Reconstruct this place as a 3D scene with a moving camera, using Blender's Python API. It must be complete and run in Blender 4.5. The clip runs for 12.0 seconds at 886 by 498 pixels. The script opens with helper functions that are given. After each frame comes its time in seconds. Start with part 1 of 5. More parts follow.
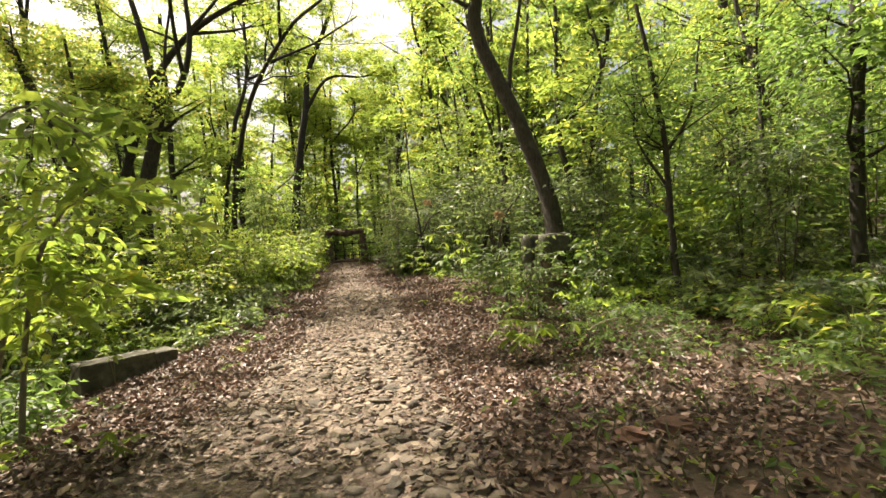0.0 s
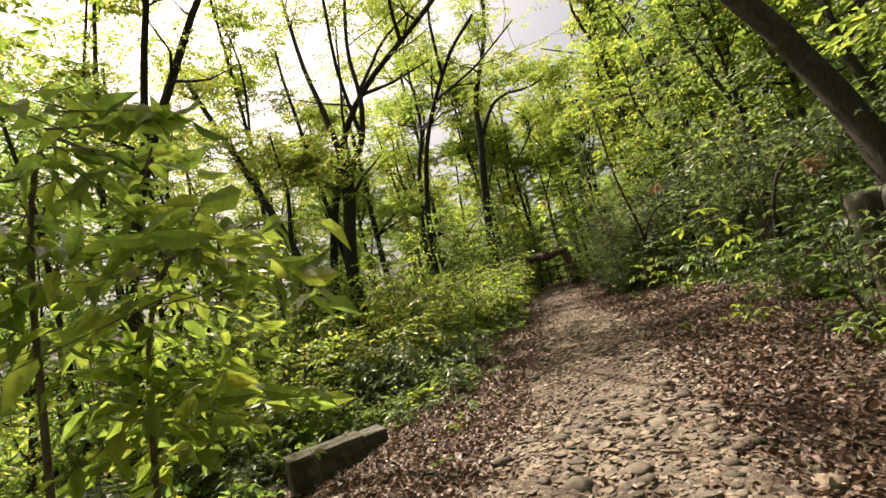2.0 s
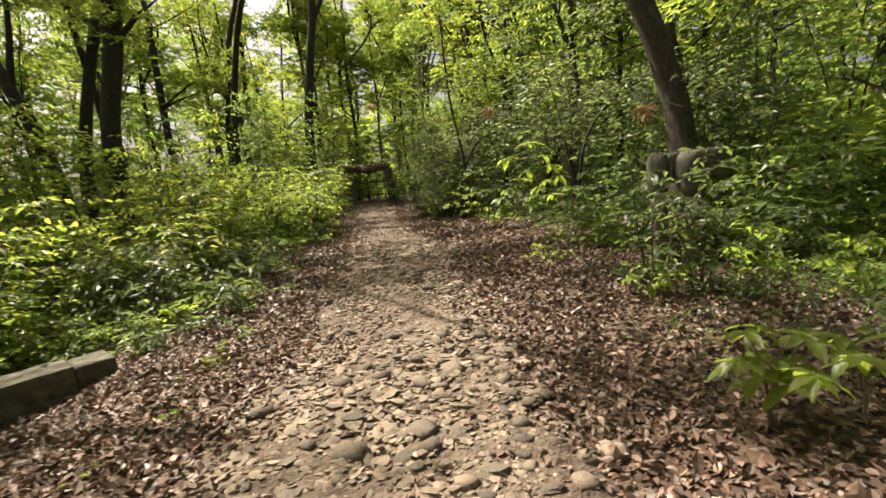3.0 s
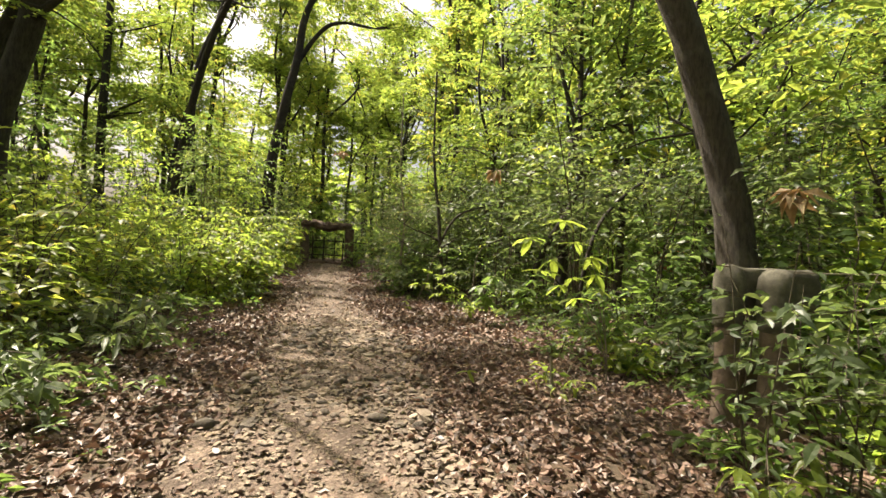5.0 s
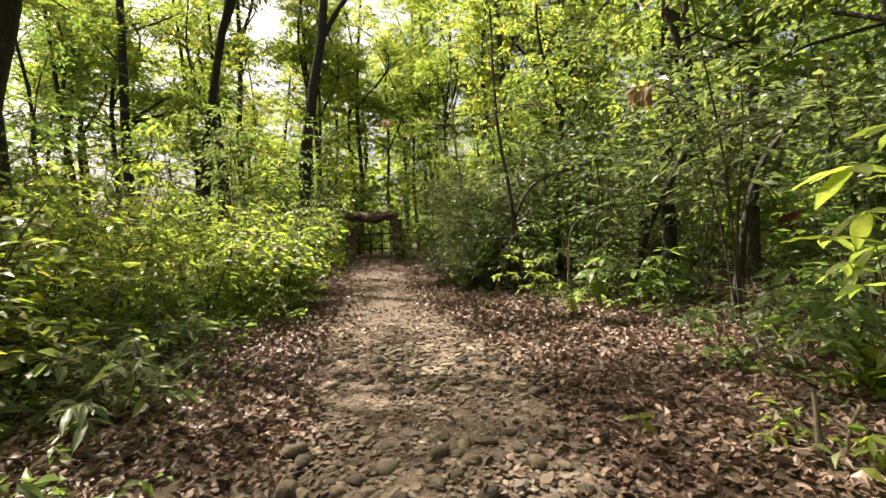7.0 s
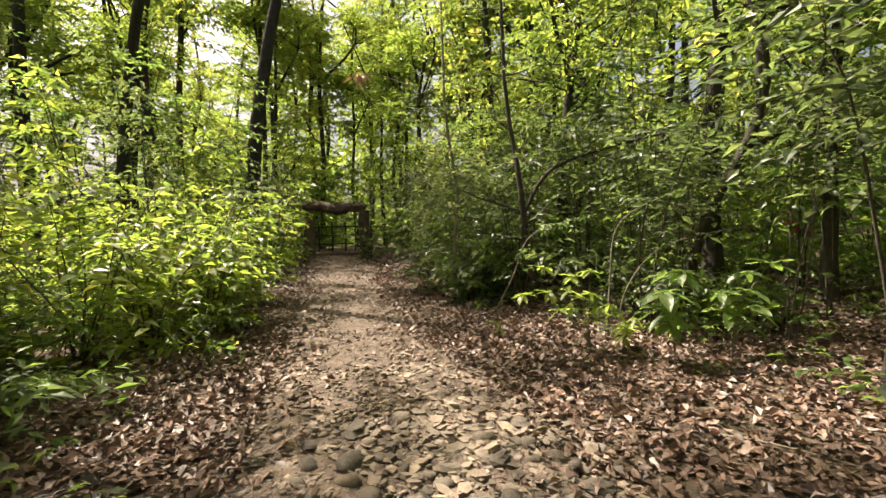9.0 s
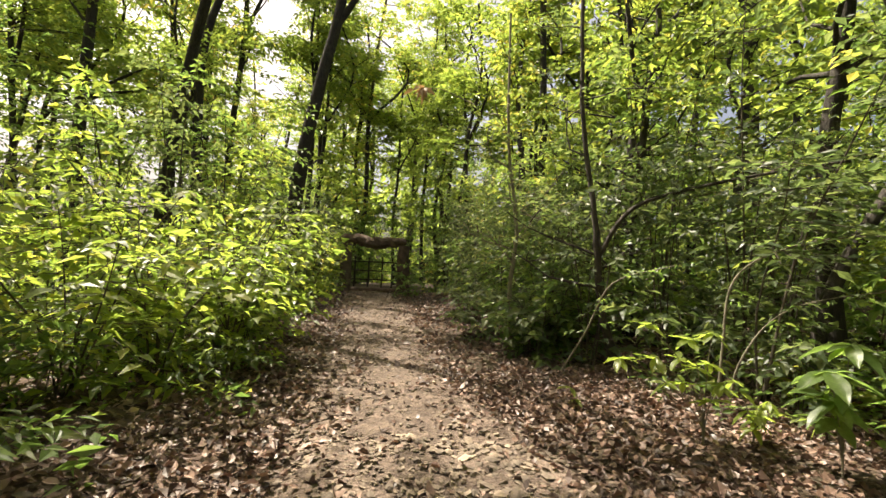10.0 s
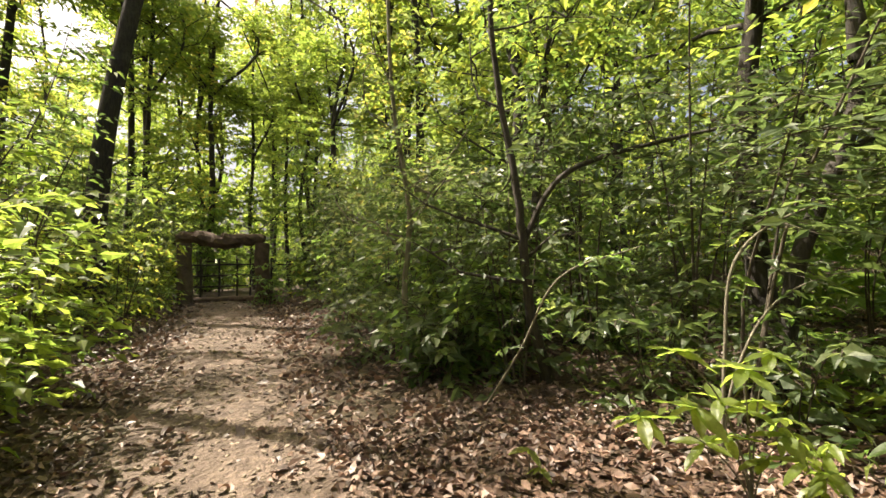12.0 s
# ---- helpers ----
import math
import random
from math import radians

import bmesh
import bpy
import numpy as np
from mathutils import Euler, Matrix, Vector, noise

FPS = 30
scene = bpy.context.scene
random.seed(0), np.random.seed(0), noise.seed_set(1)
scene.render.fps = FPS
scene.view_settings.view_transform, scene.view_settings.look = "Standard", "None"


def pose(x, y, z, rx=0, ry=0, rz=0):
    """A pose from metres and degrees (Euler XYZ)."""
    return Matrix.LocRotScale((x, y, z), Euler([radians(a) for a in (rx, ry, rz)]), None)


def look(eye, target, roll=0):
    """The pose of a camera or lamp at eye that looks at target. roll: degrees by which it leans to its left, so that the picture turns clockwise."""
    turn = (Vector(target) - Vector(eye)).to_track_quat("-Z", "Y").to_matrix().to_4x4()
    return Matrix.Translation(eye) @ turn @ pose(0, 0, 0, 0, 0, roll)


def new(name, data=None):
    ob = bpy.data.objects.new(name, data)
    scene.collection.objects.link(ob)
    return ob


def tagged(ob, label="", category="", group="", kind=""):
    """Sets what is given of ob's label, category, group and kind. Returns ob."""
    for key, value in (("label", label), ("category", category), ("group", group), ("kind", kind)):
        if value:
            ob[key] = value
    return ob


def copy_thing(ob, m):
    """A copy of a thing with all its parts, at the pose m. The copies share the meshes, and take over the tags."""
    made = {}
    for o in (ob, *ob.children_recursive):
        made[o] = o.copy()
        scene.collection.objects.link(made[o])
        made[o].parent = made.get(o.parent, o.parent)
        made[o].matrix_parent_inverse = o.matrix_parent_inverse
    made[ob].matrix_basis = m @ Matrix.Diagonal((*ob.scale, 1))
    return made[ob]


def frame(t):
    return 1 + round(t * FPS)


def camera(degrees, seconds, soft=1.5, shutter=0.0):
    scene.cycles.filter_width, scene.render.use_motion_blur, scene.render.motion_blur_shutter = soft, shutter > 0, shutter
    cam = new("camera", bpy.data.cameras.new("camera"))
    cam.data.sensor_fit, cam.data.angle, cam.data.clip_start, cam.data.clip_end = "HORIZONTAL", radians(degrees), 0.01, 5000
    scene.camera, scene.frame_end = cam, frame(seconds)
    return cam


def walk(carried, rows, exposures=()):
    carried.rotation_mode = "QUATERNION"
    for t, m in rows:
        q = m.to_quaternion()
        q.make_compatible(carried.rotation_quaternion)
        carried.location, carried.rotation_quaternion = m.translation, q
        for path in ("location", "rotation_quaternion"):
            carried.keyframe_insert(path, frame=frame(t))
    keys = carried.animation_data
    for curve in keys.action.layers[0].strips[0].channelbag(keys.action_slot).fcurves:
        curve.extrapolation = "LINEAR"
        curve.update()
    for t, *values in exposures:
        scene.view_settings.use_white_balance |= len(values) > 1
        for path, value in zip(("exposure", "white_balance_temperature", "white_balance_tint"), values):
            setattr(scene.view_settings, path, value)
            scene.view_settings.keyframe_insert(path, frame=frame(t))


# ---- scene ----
cam = camera(88.6, 12.0, soft=1.5, shutter=0.12)
# seconds, eye x y z, turns about x y z
ROWS = [
    (0.0, 0.01, -0.08, 1.64, 89.84, 3.75, 0.05),
    (0.5, -0.194, 0.506, 1.62, 89.58, 2.05, -1.82),
    (1.0, -0.26, 1.184, 1.671, 93.57, 2.4, 3.36),
    (1.5, -0.576, 1.813, 1.627, 94.44, 3.41, 11.05),
    (2.0, -0.71, 2.366, 1.69, 97.15, 14.12, 25.73),
    (2.5, -0.795, 2.985, 1.664, 88.87, 12.23, 15.73),
    (3.0, -0.857, 3.595, 1.644, 82.16, 5.68, 2.92),
    (3.5, -0.831, 4.252, 1.642, 91.14, -5.75, -2.12),
    (5.5, -1.337, 6.452, 1.748, 91.43, -1.74, -1.0),
    (6.0, -1.441, 6.973, 1.789, 96.24, 1.52, 4.54),
    (6.5, -1.772, 7.544, 1.769, 94.17, 1.89, 7.08),
    (7.0, -1.875, 8.151, 1.68, 89.4, 2.04, 3.08),
    (9.0, -2.45, 10.504, 1.804, 88.49, 0.86, -1.72),
    (9.5, -2.539, 11.009, 1.759, 89.48, 0.07, -1.09),
    (10.0, -2.793, 11.567, 1.732, 93.87, -3.23, 2.31),
    (10.5, -2.973, 12.087, 1.707, 87.95, -0.74, -5.37),
    (11.0, -2.831, 12.612, 1.707, 92.84, -1.14, -14.65),
    (11.5, -2.812, 13.154, 1.784, 92.97, -0.1, -13.89),
    (12.0, -2.83, 13.626, 1.839, 93.26, 0.98, -13.37),
]
KELVIN, TINT = 7250, 10
walk(cam, [(t, pose(x, y, z, rx, ry, rz)) for t, x, y, z, rx, ry, rz in ROWS], [(t, stops, KELVIN, TINT) for t, stops in ((0.0, 1.54), (2.0, 0.96), (3.0, 1.22), (3.5, 1.42), (5.5, 1.5), (6.5, 1.36), (7.0, 1.42), (9.5, 1.42), (12.0, 1.62))])

# ---- light: high sun on the left, through the canopy ----
SUN_AZ, SUN_EL = radians(-57), radians(60)          # bearing from +y towards +x, height
sun_way = Vector((math.sin(SUN_AZ) * math.cos(SUN_EL), math.cos(SUN_AZ) * math.cos(SUN_EL), math.sin(SUN_EL)))
world = bpy.data.worlds.new("sky")
world.use_nodes = True
scene.world = world
sky = world.node_tree.nodes.new("ShaderNodeTexSky")
sky.sky_type, sky.sun_disc, sky.sun_elevation, sky.sun_rotation = "NISHITA", False, SUN_EL, SUN_AZ
sky.dust_density, sky.air_density, sky.ozone_density = 9.0, 0.8, 0.4
world.node_tree.links.new(sky.outputs[0], world.node_tree.nodes["Background"].inputs[0])
world.node_tree.nodes["Background"].inputs[1].default_value = 0.09
sun_data = bpy.data.lights.new("sun", "SUN")
sun_data.energy, sun_data.angle, sun_data.color = 5.0, radians(0.55), (1.0, 0.94, 0.84)
sun = new("sun", sun_data)
sun.matrix_world = look(sun_way * 60, (0, 0, 0))

# ---- materials ----


def material(name):
    m = bpy.data.materials.new(name)
    m.use_nodes = True
    t = m.node_tree
    return m, t, t.nodes["Principled BSDF"]


def node(t, kind, **inputs):
    n = t.nodes.new("ShaderNode" + kind)
    for key, value in inputs.items():
        n.inputs[key.replace("_", " ")].default_value = value
    return n


def ramp(t, source, stops):
    n = t.nodes.new("ShaderNodeValToRGB")
    e = n.color_ramp.elements
    while len(e) < len(stops):
        e.new(0.5)
    for slot, (at, c) in zip(e, stops):
        slot.position, slot.color = at, (*c, 1)
    t.links.new(source, n.inputs[0])
    return n.outputs[0]


def blend(t, fac, a, b, mode="MIX"):
    n = t.nodes.new("ShaderNodeMix")
    n.data_type, n.blend_type = "RGBA", mode
    for slot, value in ((0, fac), (6, a), (7, b)):
        if isinstance(value, bpy.types.NodeSocket):
            t.links.new(value, n.inputs[slot])
        else:
            n.inputs[slot].default_value = value if slot == 0 else (*value, 1)
    return n.outputs[2]


def grain(t, scale, detail=5.0, coords=None, rough=0.6):
    n = node(t, "TexNoise", Scale=scale, Detail=detail, Roughness=rough)
    if coords:
        t.links.new(coords, n.inputs["Vector"])
    return n.outputs["Fac"]


def relief(t, bsdf, height, strength, distance=0.02):
    b = node(t, "Bump", Strength=strength, Distance=distance)
    t.links.new(height, b.inputs["Height"])
    t.links.new(b.outputs[0], bsdf.inputs["Normal"])


def place(t):
    return t.nodes.new("ShaderNodeNewGeometry").outputs["Position"]


def leaf_material(name, stops, glow, clear=0.5, rough=0.36):
    """Leaf blade: gloss on top of a thin sheet that lets part of the light through; each blade has its own tone."""
    m, t, b = material(name)
    geo = t.nodes.new("ShaderNodeNewGeometry")
    info = t.nodes.new("ShaderNodeObjectInfo")
    add = t.nodes.new("ShaderNodeMath")
    add.operation = "MULTIPLY_ADD"
    t.links.new(info.outputs["Random"], add.inputs[0])
    add.inputs[1].default_value = 0.28
    half = t.nodes.new("ShaderNodeMath")
    half.operation = "MULTIPLY"
    t.links.new(geo.outputs["Random Per Island"], half.inputs[0])
    half.inputs[1].default_value = 0.72
    t.links.new(half.outputs[0], add.inputs[2])
    tone = ramp(t, add.outputs[0], stops)
    fine = grain(t, 45.0, 3.0, geo.outputs["Position"])
    tone = blend(t, 0.35, tone, ramp(t, fine, [(0.3, (0.3, 0.3, 0.3)), (0.7, (1.1, 1.1, 1.1))]), "MULTIPLY")
    t.links.new(tone, b.inputs["Base Color"])
    b.inputs["Roughness"].default_value = rough
    b.inputs["Specular IOR Level"].default_value = 0.62
    lit = node(t, "BsdfTranslucent")
    t.links.new(blend(t, 1.0, tone, glow, "MULTIPLY"), lit.inputs[0])
    mix = node(t, "MixShader", Fac=clear)
    t.links.new(b.outputs[0], mix.inputs[1])
    t.links.new(lit.outputs[0], mix.inputs[2])
    t.links.new(mix.outputs[0], t.nodes["Material Output"].inputs[0])
    return m


GREEN = [(0.0, (0.048, 0.083, 0.030)), (0.35, (0.073, 0.127, 0.038)), (0.7, (0.110, 0.170, 0.047)), (0.93, (0.170, 0.207, 0.052)), (1.0, (0.33, 0.26, 0.07))]
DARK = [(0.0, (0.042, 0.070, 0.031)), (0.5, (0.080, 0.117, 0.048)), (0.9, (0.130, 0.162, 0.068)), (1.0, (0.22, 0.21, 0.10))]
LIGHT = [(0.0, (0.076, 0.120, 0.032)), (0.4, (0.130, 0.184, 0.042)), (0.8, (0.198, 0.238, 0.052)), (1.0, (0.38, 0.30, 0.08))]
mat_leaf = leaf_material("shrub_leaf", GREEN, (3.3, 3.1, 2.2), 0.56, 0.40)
# darker copy: shade of the right-hand thicket put into the leaf colour
mat_leaf_dark = leaf_material("shaded_leaf", DARK, (2.9, 2.75, 1.9), 0.5, 0.42)
# lighter copy: fresh green, with sunlight on the left shrubs put into the colour
mat_leaf_light = leaf_material("young_sunlit_leaf", LIGHT, (3.0, 2.95, 2.1), 0.64, 0.4)
mat_canopy = leaf_material("canopy_leaf", LIGHT, (2.65, 2.6, 2.0), 0.62)
mat_dead = leaf_material("dead_leaf", [(0.0, (0.030, 0.017, 0.013)), (0.25, (0.072, 0.043, 0.032)), (0.52, (0.165, 0.100, 0.074)), (0.80, (0.31, 0.205, 0.158)), (0.96, (0.50, 0.39, 0.31)), (1.0, (0.42, 0.36, 0.08))], (1.0, 0.8, 0.6), 0.10, 0.5)
mat_orange = leaf_material("withered_leaf", [(0.0, (0.24, 0.15, 0.075)), (1.0, (0.42, 0.31, 0.17))], (1.1, 0.9, 0.7), 0.3, 0.6)


def bark_material(name, dark, pale, lichen=0.25):
    m, t, b = material(name)
    co = t.nodes.new("ShaderNodeTexCoord").outputs["Object"]
    stretch = node(t, "Mapping", Scale=(1.0, 1.0, 0.22))
    t.links.new(co, stretch.inputs[0])
    ridges = grain(t, 26.0, 8.0, stretch.outputs[0], 0.7)
    spots = grain(t, 3.0, 4.0, co)
    tone = ramp(t, ridges, [(0.32, dark), (0.68, pale)])
    tone = blend(t, ramp(t, spots, [(0.55, (0, 0, 0)), (0.75, (lichen,) * 3)]), tone, (0.24, 0.24, 0.19))
    t.links.new(tone, b.inputs["Base Color"])
    b.inputs["Roughness"].default_value = 0.92
    relief(t, b, ridges, 0.9, 0.03)
    return m


mat_bark = bark_material("dark_bark", (0.016, 0.013, 0.011), (0.060, 0.050, 0.041), 0.12)
mat_bark_brown = bark_material("brown_bark", (0.022, 0.018, 0.014), (0.082, 0.066, 0.053), 0.25)
mat_twig = bark_material("pale_twig", (0.10, 0.085, 0.06), (0.26, 0.23, 0.17), 0.1)
mat_brush = bark_material("brown_twig", (0.035, 0.027, 0.018), (0.11, 0.088, 0.06), 0.1)
mat_stem = bark_material("green_stem", (0.06, 0.07, 0.03), (0.15, 0.16, 0.08), 0.0)

mat_soil, t, b = material("forest_soil")
pos = place(t)
wide, mid, fine = grain(t, 0.7, 5.0, pos), grain(t, 9.0, 6.0, pos), grain(t, 55.0, 4.0, pos)
tone = ramp(t, mid, [(0.3, (0.032, 0.020, 0.015)), (0.5, (0.080, 0.049, 0.036)), (0.72, (0.16, 0.104, 0.076))])
tone = blend(t, ramp(t, wide, [(0.42, (0, 0, 0)), (0.62, (0.55,) * 3)]), tone, (0.055, 0.052, 0.028))
tone = blend(t, 0.5, tone, ramp(t, fine, [(0.3, (0.45, 0.42, 0.4)), (0.7, (1.15, 1.1, 1.0))]), "MULTIPLY")
t.links.new(tone, b.inputs["Base Color"])
b.inputs["Roughness"].default_value = 0.95
relief(t, b, mid, 0.8, 0.05)

mat_dirt, t, b = material("trodden_dirt")
pos = place(t)
wide, mid, fine = grain(t, 0.9, 4.0, pos), grain(t, 7.0, 6.0, pos), grain(t, 70.0, 5.0, pos)
lumps = grain(t, 22.0, 3.0, pos)
tone = ramp(t, wide, [(0.3, (0.118, 0.087, 0.072)), (0.7, (0.236, 0.177, 0.148))])
tone = blend(t, 0.75, tone, ramp(t, mid, [(0.32, (0.34, 0.32, 0.28)), (0.6, (1.15, 1.14, 1.06))]), "MULTIPLY")
tone = blend(t, 0.55, tone, ramp(t, fine, [(0.3, (0.5, 0.48, 0.45)), (0.7, (1.2, 1.2, 1.2))]), "MULTIPLY")
t.links.new(tone, b.inputs["Base Color"])
b.inputs["Roughness"].default_value = 0.96
hmix = t.nodes.new("ShaderNodeMath")
hmix.operation = "ADD"
t.links.new(mid, hmix.inputs[0])
t.links.new(lumps, hmix.inputs[1])
relief(t, b, hmix.outputs[0], 1.0, 0.075)


def mineral(name, stops, scale, bump, rough=0.85, random_tone=True):
    m, t, b = material(name)
    co = t.nodes.new("ShaderNodeTexCoord").outputs["Object"]
    a, f = grain(t, scale, 6.0, co), grain(t, scale * 7, 4.0, co)
    tone = ramp(t, a, stops)
    tone = blend(t, 0.45, tone, ramp(t, f, [(0.3, (0.5, 0.5, 0.5)), (0.7, (1.15, 1.15, 1.12))]), "MULTIPLY")
    if random_tone:
        info = t.nodes.new("ShaderNodeObjectInfo")
        geo = t.nodes.new("ShaderNodeNewGeometry")
        add = t.nodes.new("ShaderNodeMath")
        add.operation = "ADD"
        t.links.new(info.outputs["Random"], add.inputs[0])
        t.links.new(geo.outputs["Random Per Island"], add.inputs[1])
        wrap = t.nodes.new("ShaderNodeMath")
        wrap.operation = "FRACT"
        t.links.new(add.outputs[0], wrap.inputs[0])
        tone = blend(t, 0.85, tone, ramp(t, wrap.outputs[0], [(0.0, (0.42, 0.39, 0.37)), (0.5, (0.85, 0.8, 0.75)), (0.9, (1.1, 1.02, 0.92)), (1.0, (1.5, 1.42, 1.3))]), "MULTIPLY")
    t.links.new(tone, b.inputs["Base Color"])
    b.inputs["Roughness"].default_value = rough
    relief(t, b, f, bump, 0.01)
    return m


mat_stone = mineral("path_stone", [(0.3, (0.165, 0.135, 0.108)), (0.7, (0.30, 0.25, 0.205))], 9.0, 0.5)
mat_cobble = mineral("dark_cobble", [(0.3, (0.095, 0.083, 0.072)), (0.7, (0.21, 0.18, 0.152))], 9.0, 0.6)
mat_clod = mineral("red_clod", [(0.3, (0.10, 0.050, 0.034)), (0.7, (0.22, 0.115, 0.080))], 6.0, 1.0)
mat_concrete = mineral("weathered_concrete", [(0.25, (0.040, 0.036, 0.026)), (0.5, (0.092, 0.085, 0.064)), (0.8, (0.19, 0.176, 0.140))], 7.0, 0.7, 0.9, False)
mat_clay = mineral("brown_render", [(0.25, (0.07, 0.048, 0.036)), (0.7, (0.17, 0.125, 0.095))], 5.0, 0.7, 0.9, False)
mat_log = mineral("old_log", [(0.3, (0.055, 0.036, 0.027)), (0.6, (0.13, 0.085, 0.062)), (0.8, (0.24, 0.165, 0.125))], 5.0, 0.9, 0.9, False)
mat_red = mineral("faded_red", [(0.3, (0.40, 0.055, 0.040)), (0.7, (0.50, 0.13, 0.085))], 8.0, 0.3, 0.6, False)
mat_white = mineral("pale_plastic", [(0.3, (0.55, 0.53, 0.48)), (0.7, (0.72, 0.70, 0.65))], 8.0, 0.2, 0.6, False)

# ---- the lie of the land ----
PATH_EDGES = ((-12.0, -1.2, 2.2), (-4.0, -1.9, 1.3), (1.0, -2.7, 0.6), (5.0, -3.0, 0.0), (7.5, -2.95, -0.4), (10.0, -3.15, -0.85), (12.0, -3.4, -1.15), (15.0, -4.05, -1.8),
              (17.0, -4.5, -2.75), (20.0, -5.0, -3.45), (24.0, -6.0, -4.05), (28.0, -6.95, -5.2), (31.0, -7.2, -5.6), (36.0, -5.6, -4.2), (44.0, 0.5, 1.9), (60.0, 14.0, 15.5))
EDGE_Y, EDGE_L, EDGE_R = np.array(PATH_EDGES).T


def rise(y):
    """Height of the ground along the way: low at the start, then a slow climb to the gateway."""
    y = np.asarray(y, float)
    dip = np.clip((10.5 - y) / 4.5, 0, 1)
    dip = 0.17 * dip * dip * (3 - 2 * dip)
    s = np.clip(y - 8.0, 0, None)
    climb = np.where(s < 2, s * s * 0.013, 0.052 * (s - 1))
    return np.where(y > 29, 0.052 * 20 + 0.012 * (y - 29), climb + 0.052 * np.clip(s / 20, 0, 1)) - dip


def wobble(x, y, k=0.0):
    return np.sin(x * 1.3 + 1.7 * np.sin(y * 0.7 + k) + k) * 0.5 + np.sin(y * 1.9 - 1.1 * np.sin(x * 0.9 - k) + 2 * k) * 0.3 + np.sin(x * 4.1 + y * 3.3 + k) * 0.2


def land(x, y):
    x, y = np.asarray(x, float), np.asarray(y, float)
    mid = (np.interp(y, EDGE_Y, EDGE_L) + np.interp(y, EDGE_Y, EDGE_R)) / 2
    off = x - mid
    left = -0.16 * np.clip(-off - 8.5, 0, 45) - 0.2 * np.clip(-off - 2.5, 0, 2.2) * np.clip((12.5 - y) / 4.0, 0, 1)
    right = 0.11 * np.clip(off - 5.5, 0, 30)
    shoulder = 0.09 * np.clip((np.abs(off) - 1.4) / 1.2, 0, 1)
    rough = 0.045 * wobble(x, y) * np.clip((np.abs(off) - 0.6) / 1.5, 0.15, 1) + 0.012 * wobble(x * 4.3, y * 4.3, 2.0)
    return rise(y) + left + right + shoulder + rough


def land_at(x, y):
    return float(land(x, y))


def off_path(x, y):
    """Distance outside the path's edges (negative on it)."""
    return np.maximum(np.interp(y, EDGE_Y, EDGE_L) - x, x - np.interp(y, EDGE_Y, EDGE_R))


# ---- mesh helpers ----


def fast_mesh(name, verts, faces, mat, smooth=False):
    """faces: an (n, 3) or (n, 4) array."""
    me = bpy.data.meshes.new(name)
    verts, faces = np.asarray(verts, np.float32), np.asarray(faces, np.int32)
    n, k = faces.shape
    me.vertices.add(len(verts))
    me.vertices.foreach_set("co", verts.ravel())
    me.loops.add(n * k)
    me.loops.foreach_set("vertex_index", faces.ravel())
    me.polygons.add(n)
    me.polygons.foreach_set("loop_start", np.arange(0, n * k, k, dtype=np.int32))
    me.polygons.foreach_set("use_smooth", np.full(n, smooth))
    me.update(calc_edges=True)
    me.materials.append(mat)
    return me


def under(name, me, parent, label="", m=None, kind=""):
    ob = new(name, me)
    ob.parent = parent
    if m is not None:
        ob.matrix_basis = m
    return tagged(ob, label, kind=kind)


def part(name, bm, mat, parent, label="", smooth=True):
    me = bpy.data.meshes.new(name)
    bm.to_mesh(me)
    bm.free()
    for p in me.polygons:
        p.use_smooth = smooth
    me.materials.append(mat)
    return under(name, me, parent, label)


def unit(v):
    return v / np.maximum(np.linalg.norm(v, axis=-1, keepdims=True), 1e-9)


def tubes(lines, sides=7):
    """Tapered tubes along polylines: [(points, radii), ...] -> verts, quads."""
    V, F, base = [], [], 0
    ring = np.arange(sides) * 2 * math.pi / sides
    for pts, rad in lines:
        pts, rad = np.asarray(pts, float), np.asarray(rad, float)
        way = unit(np.gradient(pts, axis=0))
        ref = np.array([1.0, 0.0, 0.0]) if abs(way[0][0]) < 0.8 else np.array([0.0, 1.0, 0.0])
        side = unit(np.cross(way, ref))
        other = np.cross(way, side)
        circ = pts[:, None, :] + rad[:, None, None] * (np.cos(ring)[None, :, None] * side[:, None, :] + np.sin(ring)[None, :, None] * other[:, None, :])
        V.append(circ.reshape(-1, 3))
        n = len(pts)
        i, j = np.meshgrid(np.arange(n - 1), np.arange(sides), indexing="ij")
        a, c = i * sides + j, i * sides + (j + 1) % sides
        F.append((np.stack([a, c, c + sides, a + sides], -1).reshape(-1, 4)) + base)
        base += n * sides
    return np.concatenate(V), np.concatenate(F)


def curve_line(pts, per=5):
    """Smooth polyline through pts (Catmull-Rom)."""
    p = np.asarray(pts, float)
    q = np.vstack([2 * p[0] - p[1], p, 2 * p[-1] - p[-2]])
    out = []
    for i in range(1, len(q) - 2):
        for s in np.linspace(0, 1, per, endpoint=False):
            out.append(0.5 * (2 * q[i] + (q[i + 1] - q[i - 1]) * s + (2 * q[i - 1] - 5 * q[i] + 4 * q[i + 1] - q[i + 2]) * s * s + (3 * q[i] - q[i - 1] - 3 * q[i + 1] + q[i + 2]) * s ** 3))
    return np.array(out + [p[-1]])


